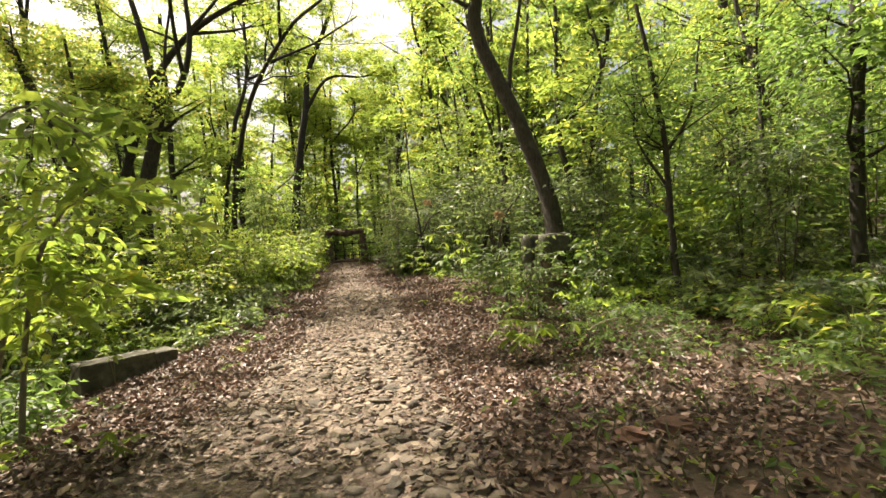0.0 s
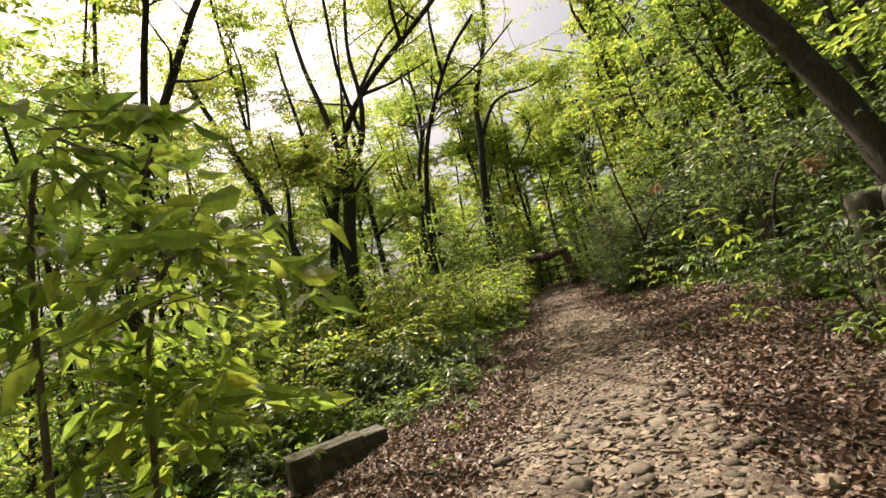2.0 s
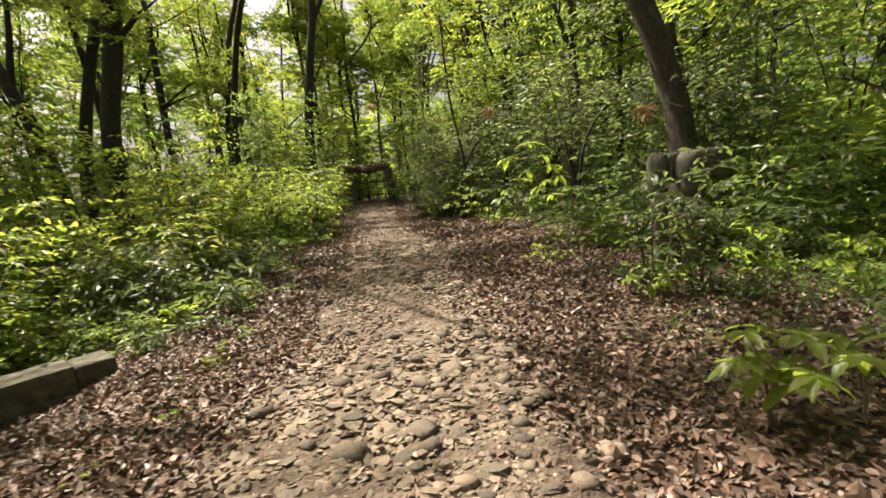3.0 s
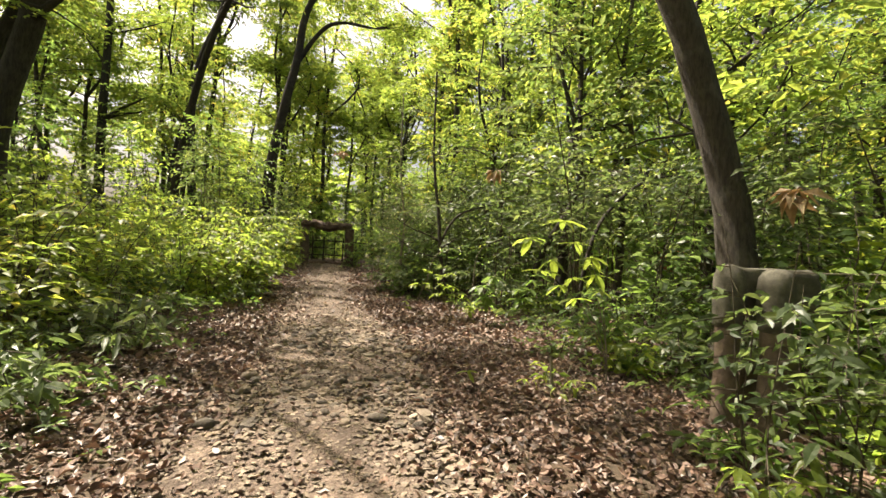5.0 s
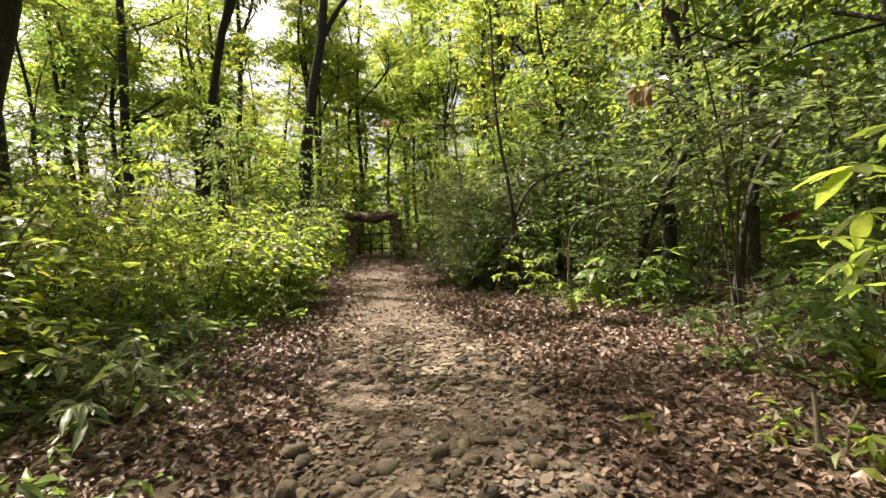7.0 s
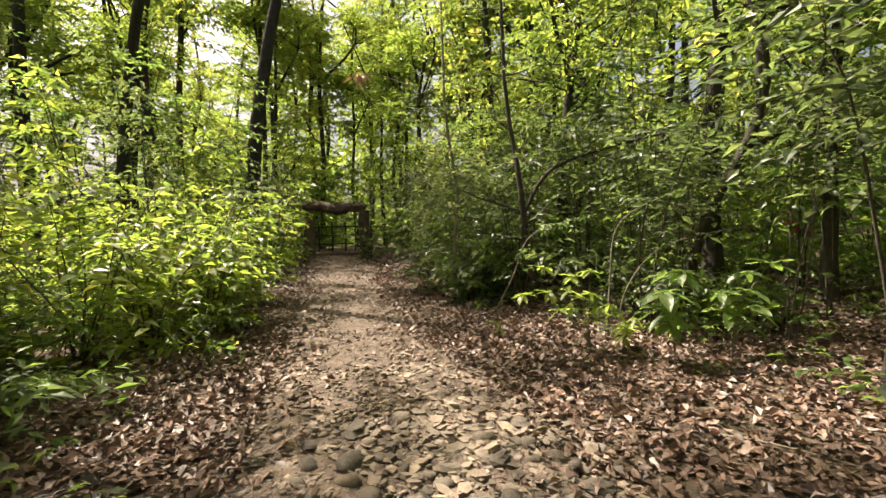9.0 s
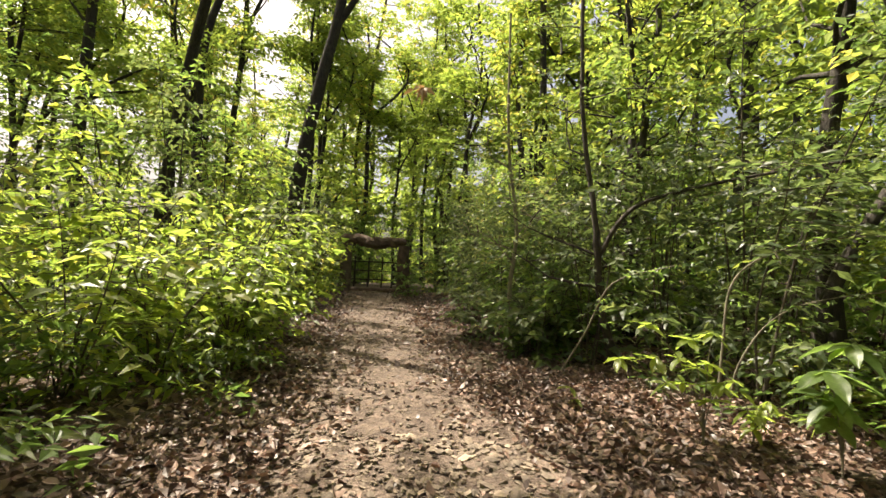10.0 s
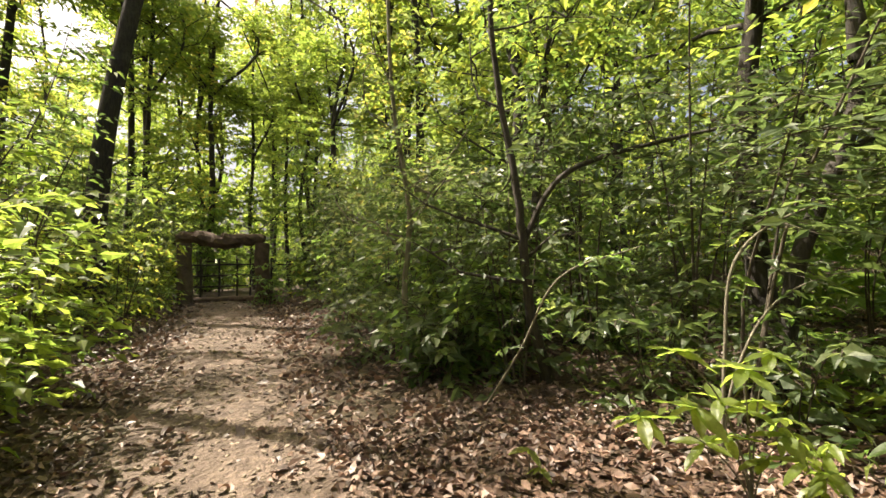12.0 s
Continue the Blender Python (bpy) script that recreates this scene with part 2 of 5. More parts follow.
def leaf_blades(at, way, up, length, width, fold=0.25, droop=0.25, fine=1):
    """Leaf blades with a folded midrib, from their base points; each an island of 6, 4 or 2 triangles (fine 2, 1, 0)."""
    n = len(at)
    way = unit(way)
    side = unit(np.cross(way, up))
    nor = np.cross(side, way)
    L, W = np.broadcast_to(length, n)[:, None], np.broadcast_to(width, n)[:, None]
    fold, droop = np.broadcast_to(fold, n)[:, None], np.broadcast_to(droop, n)[:, None]
    tip = at + way * L - nor * L * droop
    if fine == 2:
        mid = at + way * L * 0.5 - nor * (L * droop * 0.25)
        rim = []
        for s, w in ((0.26, 0.40), (0.62, 0.44)):
            for sign in (1, -1):
                rim.append(at + way * L * s + side * W * w * sign + nor * (W * fold - L * droop * s * s))
        V = np.stack([at, rim[0], rim[1], rim[2], rim[3], mid, tip], 1).reshape(-1, 3)
        f = np.array([[0, 5, 1], [1, 5, 3], [3, 5, 6], [0, 2, 5], [2, 4, 5], [4, 6, 5]])
        k = 7
    elif fine:
        mid = at + way * L * 0.5 - nor * (L * droop * 0.25)
        left = at + way * L * 0.44 + side * W * 0.5 + nor * (W * fold - L * droop * 0.2)
        right = at + way * L * 0.44 - side * W * 0.5 + nor * (W * fold - L * droop * 0.2)
        V = np.stack([at, left, mid, right, tip], 1).reshape(-1, 3)
        f = np.array([[0, 2, 1], [1, 2, 4], [0, 3, 2], [2, 3, 4]])
        k = 5
    else:
        left = at + way * L * 0.45 + side * W * 0.5 + nor * W * fold
        right = at + way * L * 0.45 - side * W * 0.5 + nor * W * fold
        V = np.stack([at, left, tip, right], 1).reshape(-1, 3)
        f = np.array([[0, 2, 1], [0, 3, 2]])
        k = 4
    F = (f[None] + (np.arange(n) * k)[:, None, None]).reshape(-1, 3)
    return V, F


def sprays(rng, starts, ways, reach, count, size, shape=0.45, fine=1, flat=0.75, droop=0.3):
    """Leafy twigs: leaves in two ranks along each twig, blades mostly facing the sky. Gives the blades and the twig lines."""
    n = len(starts)
    ways = unit(ways)
    reach = np.broadcast_to(reach, n) * rng.uniform(0.7, 1.25, n)
    s = np.linspace(0.12, 1.0, count)[None, :] + rng.uniform(-0.04, 0.04, (n, count))
    sag = np.array([0, 0, -1.0])
    at = starts[:, None] + ways[:, None] * (reach[:, None] * s)[..., None] + sag * ((reach[:, None] * s * s) * 0.18)[..., None]
    up = unit(np.array([0, 0, 1.0]) * flat + rng.normal(0, 0.35, (n, 1, 3)) + rng.normal(0, 0.22, (n, count, 3)))
    flank = unit(np.cross(ways, np.array([0, 0, 1.0]) + rng.normal(0, 0.15, (n, 3))))
    turn = np.where(np.arange(count) % 2 == 0, 1.0, -1.0)[None, :, None]
    go = unit(ways[:, None] * rng.uniform(0.35, 1.0, (n, count, 1)) + flank[:, None] * turn * rng.uniform(0.6, 1.0, (n, count, 1)) + rng.normal(0, 0.22, (n, count, 3)) + sag * 0.2)
    length = size * rng.uniform(0.65, 1.25, n * count)
    V, F = leaf_blades(at.reshape(-1, 3), go.reshape(-1, 3), up.reshape(-1, 3), length, length * shape * rng.uniform(0.85, 1.15, n * count), 0.22, droop * rng.uniform(0.2, 1.5, n * count), fine)
    lines = [(np.stack([starts[i], starts[i] + ways[i] * reach[i] + sag * reach[i] * 0.16]), np.array([0.006, 0.002])) for i in range(n)]
    return V, F, lines


def join(pieces):
    V, F, base = [], [], 0
    for v, f in pieces:
        V.append(v)
        F.append(f + base)
        base += len(v)
    return np.concatenate(V), np.concatenate(F)


def blob(rng, scale, noise_size=0.18, u=7, v=4):
    """A worn stone: squashed uneven sphere."""
    th = np.arange(u) * 2 * math.pi / u
    V = [(0, 0, 1.0)]
    for i in range(1, v):
        ph = math.pi * i / v
        V += [(math.sin(ph) * math.cos(a + 0.3 * i), math.sin(ph) * math.sin(a + 0.3 * i), math.cos(ph)) for a in th]
    V = np.array(V + [(0, 0, -1.0)])
    V = np.sign(V) * np.abs(V) ** 0.85
    V = V * (1 + rng.normal(0, noise_size, (len(V), 1))) * np.asarray(scale)
    F = [(0, 1 + j, 1 + (j + 1) % u) for j in range(u)]
    for i in range(v - 2):
        a = 1 + i * u
        for j in range(u):
            p, q = a + j, a + (j + 1) % u
            F += [(p, p + u, q + u), (p, q + u, q)]
    a, z = 1 + (v - 2) * u, len(V) - 1
    F += [(a + j, z, a + (j + 1) % u) for j in range(u)]
    return V, np.array(F)


# ---- ground and path ----


def spaced(lo, hi, fine_lo, fine_hi, step, grow=1.22):
    mid = list(np.arange(fine_lo, fine_hi + step / 2, step))
    s, x = step, mid[0]
    front = []
    while x > lo:
        s *= grow
        x -= s
        front.append(x)
    s, x = step, mid[-1]
    back = []
    while x < hi:
        s *= grow
        x += s
        back.append(x)
    return np.array(front[::-1] + mid + back)


def sheet(name, gx, gy, mat):
    X, Y = np.meshgrid(gx, gy, indexing="ij")
    Z = land(X, Y)
    n, m = X.shape
    i, j = np.meshgrid(np.arange(n - 1), np.arange(m - 1), indexing="ij")
    a = i * m + j
    F = np.stack([a, a + m, a + m + 1, a + 1], -1).reshape(-1, 4)
    return fast_mesh(name, np.stack([X, Y, Z], -1).reshape(-1, 3), F, mat, True)


ground = tagged(new("ground", sheet("ground", spaced(-900, 900, -10, 8, 0.2), spaced(-900, 900, -4, 30, 0.2), mat_soil)), "brown forest soil under dry leaf litter", "ground", kind="structure")


def path_mesh():
    ys = np.arange(-10, 58, 0.11)
    cross = np.linspace(-1, 1, 40)
    L = np.interp(ys, EDGE_Y, EDGE_L) + 0.22 * wobble(ys * 1.7, ys * 0.3, 1.0) - 0.1
    R = np.interp(ys, EDGE_Y, EDGE_R) + 0.22 * wobble(ys * 1.4, ys * 0.5, 4.0) + 0.1
    X = L[:, None] + (R - L)[:, None] * (cross[None, :] + 1) / 2
    Y = np.repeat(ys[:, None], len(cross), 1)
    edge = np.clip((1 - np.abs(cross)) / 0.22, 0, 1)[None, :]
    ruts = 0.016 * wobble(X * 3.1, Y * 2.3, 3.0) + 0.010 * wobble(X * 9.0, Y * 8.0, 5.0)
    Z = land(X, Y) + (-0.05 + 0.085 * edge) + ruts * edge
    n, m = X.shape
    i, j = np.meshgrid(np.arange(n - 1), np.arange(m - 1), indexing="ij")
    a = i * m + j
    return fast_mesh("path", np.stack([X, Y, Z], -1).reshape(-1, 3), np.stack([a, a + 1, a + m + 1, a + m], -1).reshape(-1, 4), mat_dirt, True)


path = tagged(new("path", path_mesh()), "pale trodden dirt footpath with embedded stones", "path", kind="structure")


def path_top(x, y):
    return land_at(x, y) + 0.04


# ---- woody plants ----


def sub_limbs(rng, line, radii, count, lo, hi, reach, lift=0.5, thin=0.45):
    """Limbs that leave a trunk between the fractions lo and hi of its length."""
    out = []
    for _ in range(count):
        s = rng.uniform(lo, hi)
        k = int(s * (len(line) - 1))
        a = rng.uniform(0, 2 * math.pi)
        d = unit(np.array([math.cos(a), math.sin(a), rng.uniform(lift * 0.4, lift * 1.6)]))
        l = reach * rng.uniform(0.6, 1.25) * (1.15 - 0.5 * s)
        pts, p = [line[k]], line[k].copy()
        for _ in range(4):
            d = unit(d + rng.normal(0, 0.22, 3) + np.array([0, 0, 0.05]))
            p = p + d * l / 4
            pts.append(p.copy())
        r = max(radii[k] * thin, 0.012)
        out.append((np.array(pts), np.linspace(r, 0.006, 5)))
    return out


def make_tree(rng, lines, spray_count, leaf, mat_leaves, mat_wood, label, extra=8, crown_reach=2.6, low=0.45, group="", fine=0, per=9, clump=0.0):
    """A tree from its trunk lines [(points, r0, r1), ...], the first from the ground up; limbs and leafy sprays are grown on them."""
    base = np.asarray(lines[0][0][0], float)
    wood, carriers, forks = [], [], []
    for i, (pts, r0, r1) in enumerate(lines):
        line = curve_line(np.asarray(pts, float) - base, 4)
        s = np.linspace(0, 1, len(line))
        line = line + np.stack([wobble(s * 9 + i, s * 5, i), wobble(s * 7, s * 8 + i, i + 2.0), np.zeros(len(s))], 1) * min(r0, 0.06) * 0.5
        rad = r0 + (r1 - r0) * s ** 0.8
        if i == 0:
            rad = rad * (1 + 0.55 * np.exp(-s * 26))
            line[0][2] -= 0.25
        limbs = sub_limbs(rng, line, rad, extra if i == 0 else max(2, extra // 2), low, 1.0, crown_reach)
        carriers += limbs + [(line[int(len(line) * 0.8):], rad[int(len(rad) * 0.8):])]
        twig_limbs = []
        for l, r in limbs:
            twig_limbs += sub_limbs(rng, l, r, 2, 0.4, 1.0, crown_reach * 0.45, 0.3, 0.5)
        carriers += twig_limbs
        own = [(line, rad), *limbs, *twig_limbs]
        if i and not group:
            forks.append(own)
        else:
            wood += own
    starts, ways = [], []
    for _ in range(spray_count // 14 if clump else spray_count):
        l, _r = carriers[rng.integers(len(carriers))]
        k = min(len(l) - 1, int(len(l) * rng.uniform(0.25, 1.0)))
        for _ in range(14 if clump else 1):
            starts.append(l[k] + rng.normal(0, clump or 0.22, 3) * (1.0, 1.0, 0.5 if clump else 1.0))
            a = rng.uniform(0, 2 * math.pi)
            ways.append([math.cos(a), math.sin(a), rng.uniform(-0.25, 0.45)])
    V, F, _ = sprays(rng, np.array(starts), np.array(ways), 0.75, per, leaf, fine=fine, flat=0.6)
    root = tagged(new("tree"), label, "tree", group)
    root.location = base

    def timber(lines):
        thin = [w for w in lines if w[1][0] <= 0.05]
        return join([tubes(ws, k) for ws, k in (([w for w in lines if w[1][0] > 0.05], 8), (thin, 4)) if ws])

    trunk = under("trunk", fast_mesh("trunk", *timber(wood), mat_wood, True), root)
    for own in forks:
        under("limb", fast_mesh("limb", *timber(own), mat_wood, True), trunk)
    under("crown", fast_mesh("crown", V, F, mat_leaves), root, kind="stuff")
    return root


def make_shrub(rng, height, spread, stems, twigs_per, leaf, per, mat_leaves, label, group, name="shrub", category="shrub", fine=1, low=0.04, shape=0.45, wood=None, apart=True):
    root = tagged(new(name), label, category, group)
    lines, starts, ways = [], [], []
    for _ in range(stems):
        a = rng.uniform(0, 2 * math.pi)
        h = height * rng.uniform(0.65, 1.1)
        lean = spread * rng.uniform(0.35, 1.25)
        p0 = np.array([math.cos(a), math.sin(a), 0]) * 0.12 * rng.uniform(0, 1)
        p0[2] = -0.12
        p3 = np.array([math.cos(a) * lean, math.sin(a) * lean, h])
        p1 = p0 + np.array([math.cos(a) * lean * 0.2, math.sin(a) * lean * 0.2, h * 0.4]) + rng.normal(0, 0.05, 3)
        p2 = p0 * 0.4 + p3 * 0.6 + np.array([0, 0, h * 0.12]) + rng.normal(0, 0.07, 3)
        line = curve_line([p0, p1, p2, p3], 3)
        r = 0.005 + height * 0.0032
        lines.append((line, np.linspace(r, 0.004, len(line))))
        for _ in range(twigs_per):
            s = rng.uniform(low, 1.0)
            k = int(s * (len(line) - 1))
            b = rng.uniform(0, 2 * math.pi)
            starts.append(line[k])
            ways.append([math.cos(b) + 0.5 * math.cos(a), math.sin(b) + 0.5 * math.sin(a), rng.uniform(-0.25, 0.45)])
    V, F, tw = sprays(rng, np.array(starts), np.array(ways), 0.3 + min(height, 3.0) * 0.16, per, leaf, shape, fine)
    if apart:
        for one in lines:
            sv, sf = tubes([one], 4)
            under("stem", fast_mesh("stem", sv, sf, wood or mat_brush, True), root)
    else:
        sv, sf = tubes(lines, 4)
        under("stems", fast_mesh("stems", sv, sf, wood or mat_brush, True), root, kind="stuff")
    if height > 0.7 and apart:
        sv, sf = tubes(tw, 3)
        under("twigs", fast_mesh("twigs", sv, sf, wood or mat_brush), root, kind="stuff")
    under("foliage", fast_mesh("foliage", V, F, mat_leaves), root, kind="stuff")
    return root


def scatter_copies(kinds, spots, rng, lo=0.8, hi=1.2, sink=0.0):
    """Copies of the kinds at the spots; the models stand at the first ones."""
    used = set()
    for x, y in spots:
        k = rng.integers(len(kinds))
        m = Matrix.Translation((x, y, land_at(x, y) - sink)) @ Matrix.Rotation(rng.uniform(0, 6.28), 4, "Z") @ Matrix.Diagonal((*([rng.uniform(lo, hi)] * 2), rng.uniform(lo, hi), 1))
        ob = kinds[k]
        if k in used:
            copy_thing(ob, m)
        else:
            used.add(k)
            ob.matrix_basis = Matrix.Translation(m.translation)
    for k, ob in enumerate(kinds):
        if k not in used:
            for o in (*ob.children_recursive, ob):
                bpy.data.objects.remove(o)


# ---- trees that stand out, one by one ----
rng = np.random.default_rng(5)


def g(x, y):
    return land_at(x, y)


def stand(x, y, *rest):
    """Trunk points from the ground up at x, y."""
    return [(x, y, g(x, y)), *rest]


make_tree(rng, [(stand(-9.92, 15.23, (-10.10, 15.44, 2.33), (-10.10, 15.54, 4.12), (-9.64, 15.54, 6.11), (-9.42, 15.54, 7.06)), 0.25, 0.22),
                ([(-9.42, 15.54, 6.95), (-9.68, 15.54, 8.63), (-10.34, 15.65, 11.57), (-10.76, 15.75, 15.14)], 0.16, 0.06),
                ([(-9.42, 15.54, 6.95), (-8.61, 15.54, 7.90), (-8.22, 15.54, 9.47), (-8.29, 15.65, 11.47), (-7.88, 15.96, 14.62)], 0.14, 0.05),
                ([(-9.40, 15.54, 7.06), (-9.03, 15.54, 9.37), (-8.66, 15.75, 12.52)], 0.07, 0.03),
                ([(-8.56, 15.54, 8.00), (-8.09, 14.28, 10.00), (-6.93, 12.60, 12.31), (-5.88, 11.13, 13.36)], 0.08, 0.03),
                ([(-8.24, 15.54, 9.58), (-6.93, 16.17, 11.47), (-4.62, 17.01, 12.94)], 0.07, 0.03)],
          640, 0.15, mat_canopy, mat_bark, "dark forked tree trunk with bare upper limbs", 4, 2.8, 0.75)
make_tree(rng, [(stand(-11.2, 17.0, (-11.4, 17.0, 4.4), (-11.9, 17.0, 8.0), (-12.4, 17.0, 11.6), (-12.6, 17.0, 14.0)), 0.13, 0.05)],
          380, 0.16, mat_canopy, mat_bark, "slender dark tree with sparse yellow-green leaves", 6, 2.2, 0.5)
make_tree(rng, [(stand(-13.9, 24.0, (-14.05, 24.0, 5.2), (-14.1, 24.0, 9.7), (-14.2, 24.0, 15.0)), 0.21, 0.10)],
          470, 0.18, mat_canopy, mat_bark, "straight dark tree with yellow-green crown", 9, 3.0, 0.4)
make_tree(rng, [(stand(-10.6, 24.6, (-10.8, 24.6, 3.8), (-11.0, 24.6, 7.3), (-10.8, 24.6, 9.3), (-10.1, 24.6, 11.45), (-10.0, 24.6, 14.8), (-9.8, 24.6, 18.0)), 0.19, 0.06),
                ([(-10.1, 24.6, 11.4), (-9.15, 24.6, 11.9), (-8.9, 24.6, 13.2), (-8.3, 24.6, 15.5)], 0.10, 0.04),
                ([(-11.9, 24.7, 0.7), (-11.6, 24.6, 5.0), (-10.95, 24.6, 8.0)], 0.13, 0.07)],
          470, 0.18, mat_canopy, mat_bark, "dark crooked tree that bends and forks high up", 5, 2.6, 0.55)
make_tree(rng, [(stand(-8.4, 25.8, (-8.2, 25.8, 4.8), (-7.7, 25.8, 8.0), (-7.3, 25.8, 10.0), (-7.05, 25.8, 12.1), (-6.2, 25.8, 14.0), (-5.4, 25.8, 16.0), (-4.9, 25.8, 19.0)), 0.27, 0.09),
                ([(-7.3, 25.8, 9.9), (-6.3, 25.8, 11.4), (-5.4, 25.8, 11.8), (-3.9, 25.8, 11.65), (-2.6, 25.8, 12.2)], 0.12, 0.04)],
          580, 0.19, mat_canopy, mat_bark, "tall dark tree leaning over the path with one long side limb", 6, 3.0, 0.6)
make_tree(rng, [(stand(2.95, 11.9, (2.96, 11.9, 1.6), (2.92, 11.95, 2.5), (2.68, 12.0, 3.5), (2.17, 12.0, 4.95), (1.57, 12.0, 6.35), (1.23, 12.0, 7.5), (1.35, 12.0, 8.6), (1.6, 12.2, 12.0)), 0.27, 0.16),
                ([(2.0, 12.0, 5.4), (2.12, 12.0, 6.5), (2.5, 12.0, 8.2), (2.8, 12.1, 10.5)], 0.075, 0.03)],
          450, 0.15, mat_canopy, mat_bark_brown, "thick curved brown trunk leaning towards the path", 9, 4.4, 0.82)
make_tree(rng, [(stand(1.2, 17.2, (1.39, 17.2, 1.05), (1.71, 17.2, 2.04), (2.3, 17.15, 3.16), (2.5, 17.1, 4.1), (2.25, 17.1, 5.4), (1.75, 17.1, 7.2), (1.62, 17.1, 8.6), (1.3, 17.1, 12.0)), 0.095, 0.05),
                ([(2.48, 17.1, 4.0), (2.42, 17.1, 6.0), (2.35, 17.1, 8.1), (2.4, 17.1, 12.0)], 0.07, 0.04),
                ([(2.25, 17.15, 3.0), (3.4, 17.0, 3.6), (5.0, 16.8, 4.0), (7.0, 16.6, 4.7)], 0.045, 0.02)],
          330, 0.15, mat_leaf, mat_bark, "twin-stemmed dark tree with a leaning foot", 9, 2.2, 0.4)
make_tree(rng, [(stand(3.65, 17.3, (3.7, 17.3, 2.1), (3.75, 17.3, 4.1), (3.8, 17.3, 5.4), (3.52, 17.3, 6.3), (3.65, 17.3, 8.0), (3.9, 17.3, 12.0)), 0.11, 0.05),
                ([(3.55, 17.3, 6.2), (4.5, 17.3, 7.2), (5.3, 17.3, 9.0)], 0.06, 0.03)],
          330, 0.15, mat_leaf, mat_bark_brown, "thin dark tree that forks among dense leaves", 9, 2.2, 0.4)
make_tree(rng, [(stand(4.85, 9.5, (4.85, 9.5, 1.5), (4.8, 9.5, 3.4), (4.7, 9.5, 4.5), (4.4, 9.5, 6.5)), 0.085, 0.04),
                ([(4.8, 9.5, 3.3), (5.4, 9.5, 4.2), (5.7, 9.5, 5.8)], 0.05, 0.02), ([(4.82, 9.5, 2.6), (4.3, 9.6, 3.6), (4.25, 9.6, 4.6)], 0.04, 0.02)],
          300, 0.13, mat_leaf, mat_bark, "small dark many-branched tree among shrubs", 8, 1.7, 0.35, fine=1)
make_tree(rng, [(stand(5.2, 16.0, (5.35, 16.0, 3.5), (5.75, 16.0, 6.5), (6.3, 16.0, 9.0), (5.8, 16.0, 10.4), (5.6, 16.0, 13.0)), 0.12, 0.05)],
          360, 0.16, mat_leaf, mat_bark, "thin wavy tree trunk deep in the wood", 11, 2.5, 0.25)
make_tree(rng, [(stand(7.35, 8.0, (7.4, 8.0, 1.65), (7.5, 8.0, 3.75), (7.6, 8.0, 5.6), (7.7, 8.0, 9.0)), 0.13, 0.07)],
          380, 0.15, mat_leaf, mat_bark, "straight dark tree beside the clearing", 12, 2.4, 0.28, fine=1)
make_tree(rng, [(stand(11.9, 18.0, (11.85, 18.0, 5.0), (11.8, 18.0, 8.7), (11.7, 18.0, 14.0)), 0.22, 0.1)],
          420, 0.18, mat_canopy, mat_bark, "tall dark tree far inside the wood", 12, 3.0, 0.3)
make_tree(rng, [(stand(12.4, 19.2, (12.45, 19.2, 5.0), (12.5, 19.2, 8.0), (13.0, 19.2, 13.0)), 0.15, 0.06)],
          380, 0.18, mat_canopy, mat_bark, "slim dark tree far inside the wood", 12, 2.8, 0.3)
make_tree(rng, [(stand(-11.1, 15.0, (-11.5, 15.0, 3.3), (-12.4, 15.0, 5.8), (-13.6, 15.0, 8.5), (-15.0, 15.0, 11.5), (-16.3, 15.0, 14.5)), 0.21, 0.08),
                ([(-12.1, 15.0, 5.2), (-12.0, 15.2, 7.2), (-12.4, 15.4, 9.6)], 0.09, 0.04)],
          760, 0.16, mat_canopy, mat_bark, "dark tree leaning away over the slope", 6, 2.6, 0.5)
make_tree(rng, [(stand(-0.45, 18.5, (-0.72, 18.3, 1.3), (-0.85, 18.2, 2.2), (-0.96, 18.2, 3.0), (-1.15, 18.2, 4.5), (-1.2, 18.2, 6.8)), 0.075, 0.025),
                ([(-0.82, 18.2, 2.2), (-0.5, 18.15, 2.8), (0.0, 18.1, 3.1), (1.2, 18.0, 3.42), (2.8, 17.9, 3.75), (4.4, 17.8, 4.2)], 0.04, 0.015)],
          150, 0.10, mat_leaf_dark, mat_bark_brown, "brown sapling with a long arching limb", 9, 1.3, 0.3, fine=1)
make_tree(rng, [(stand(-1.9, 19.6, (-1.95, 19.5, 1.6), (-1.9, 19.4, 2.6), (-2.1, 19.4, 4.2), (-2.15, 19.5, 6.6)), 0.05, 0.02)],
          170, 0.10, mat_leaf_dark, mat_twig, "thin pale sapling wound with a vine", 10, 1.2, 0.3, fine=1)

# ---- trees of the wood around ----


def filler_tree(seed, height, r, leaf, count, mat_leaves, low, clump=0.0):
    k = np.random.default_rng(seed)
    lean = k.normal(0, 0.5, 2)
    pts = [(0, 0, 0)]
    for s in (0.25, 0.5, 0.75, 1.0):
        pts.append((lean[0] * s + k.normal(0, 0.18), lean[1] * s + k.normal(0, 0.18), height * s))
    fork = [(pts[2][0], pts[2][1], height * 0.5), (pts[2][0] + k.normal(0, 0.8), pts[2][1] + k.normal(0, 0.8), height * 0.7), (pts[2][0] + k.normal(0, 1.4), pts[2][1] + k.normal(0, 1.4), height * 0.95)]
    return make_tree(k, [(pts, r, r * 0.4), (fork, r * 0.55, r * 0.25)], count, leaf, mat_leaves, mat_bark, "slender dark-barked tree with yellow-green crown", 11, 2.9, low, "trees of the wood", per=8, clump=clump)


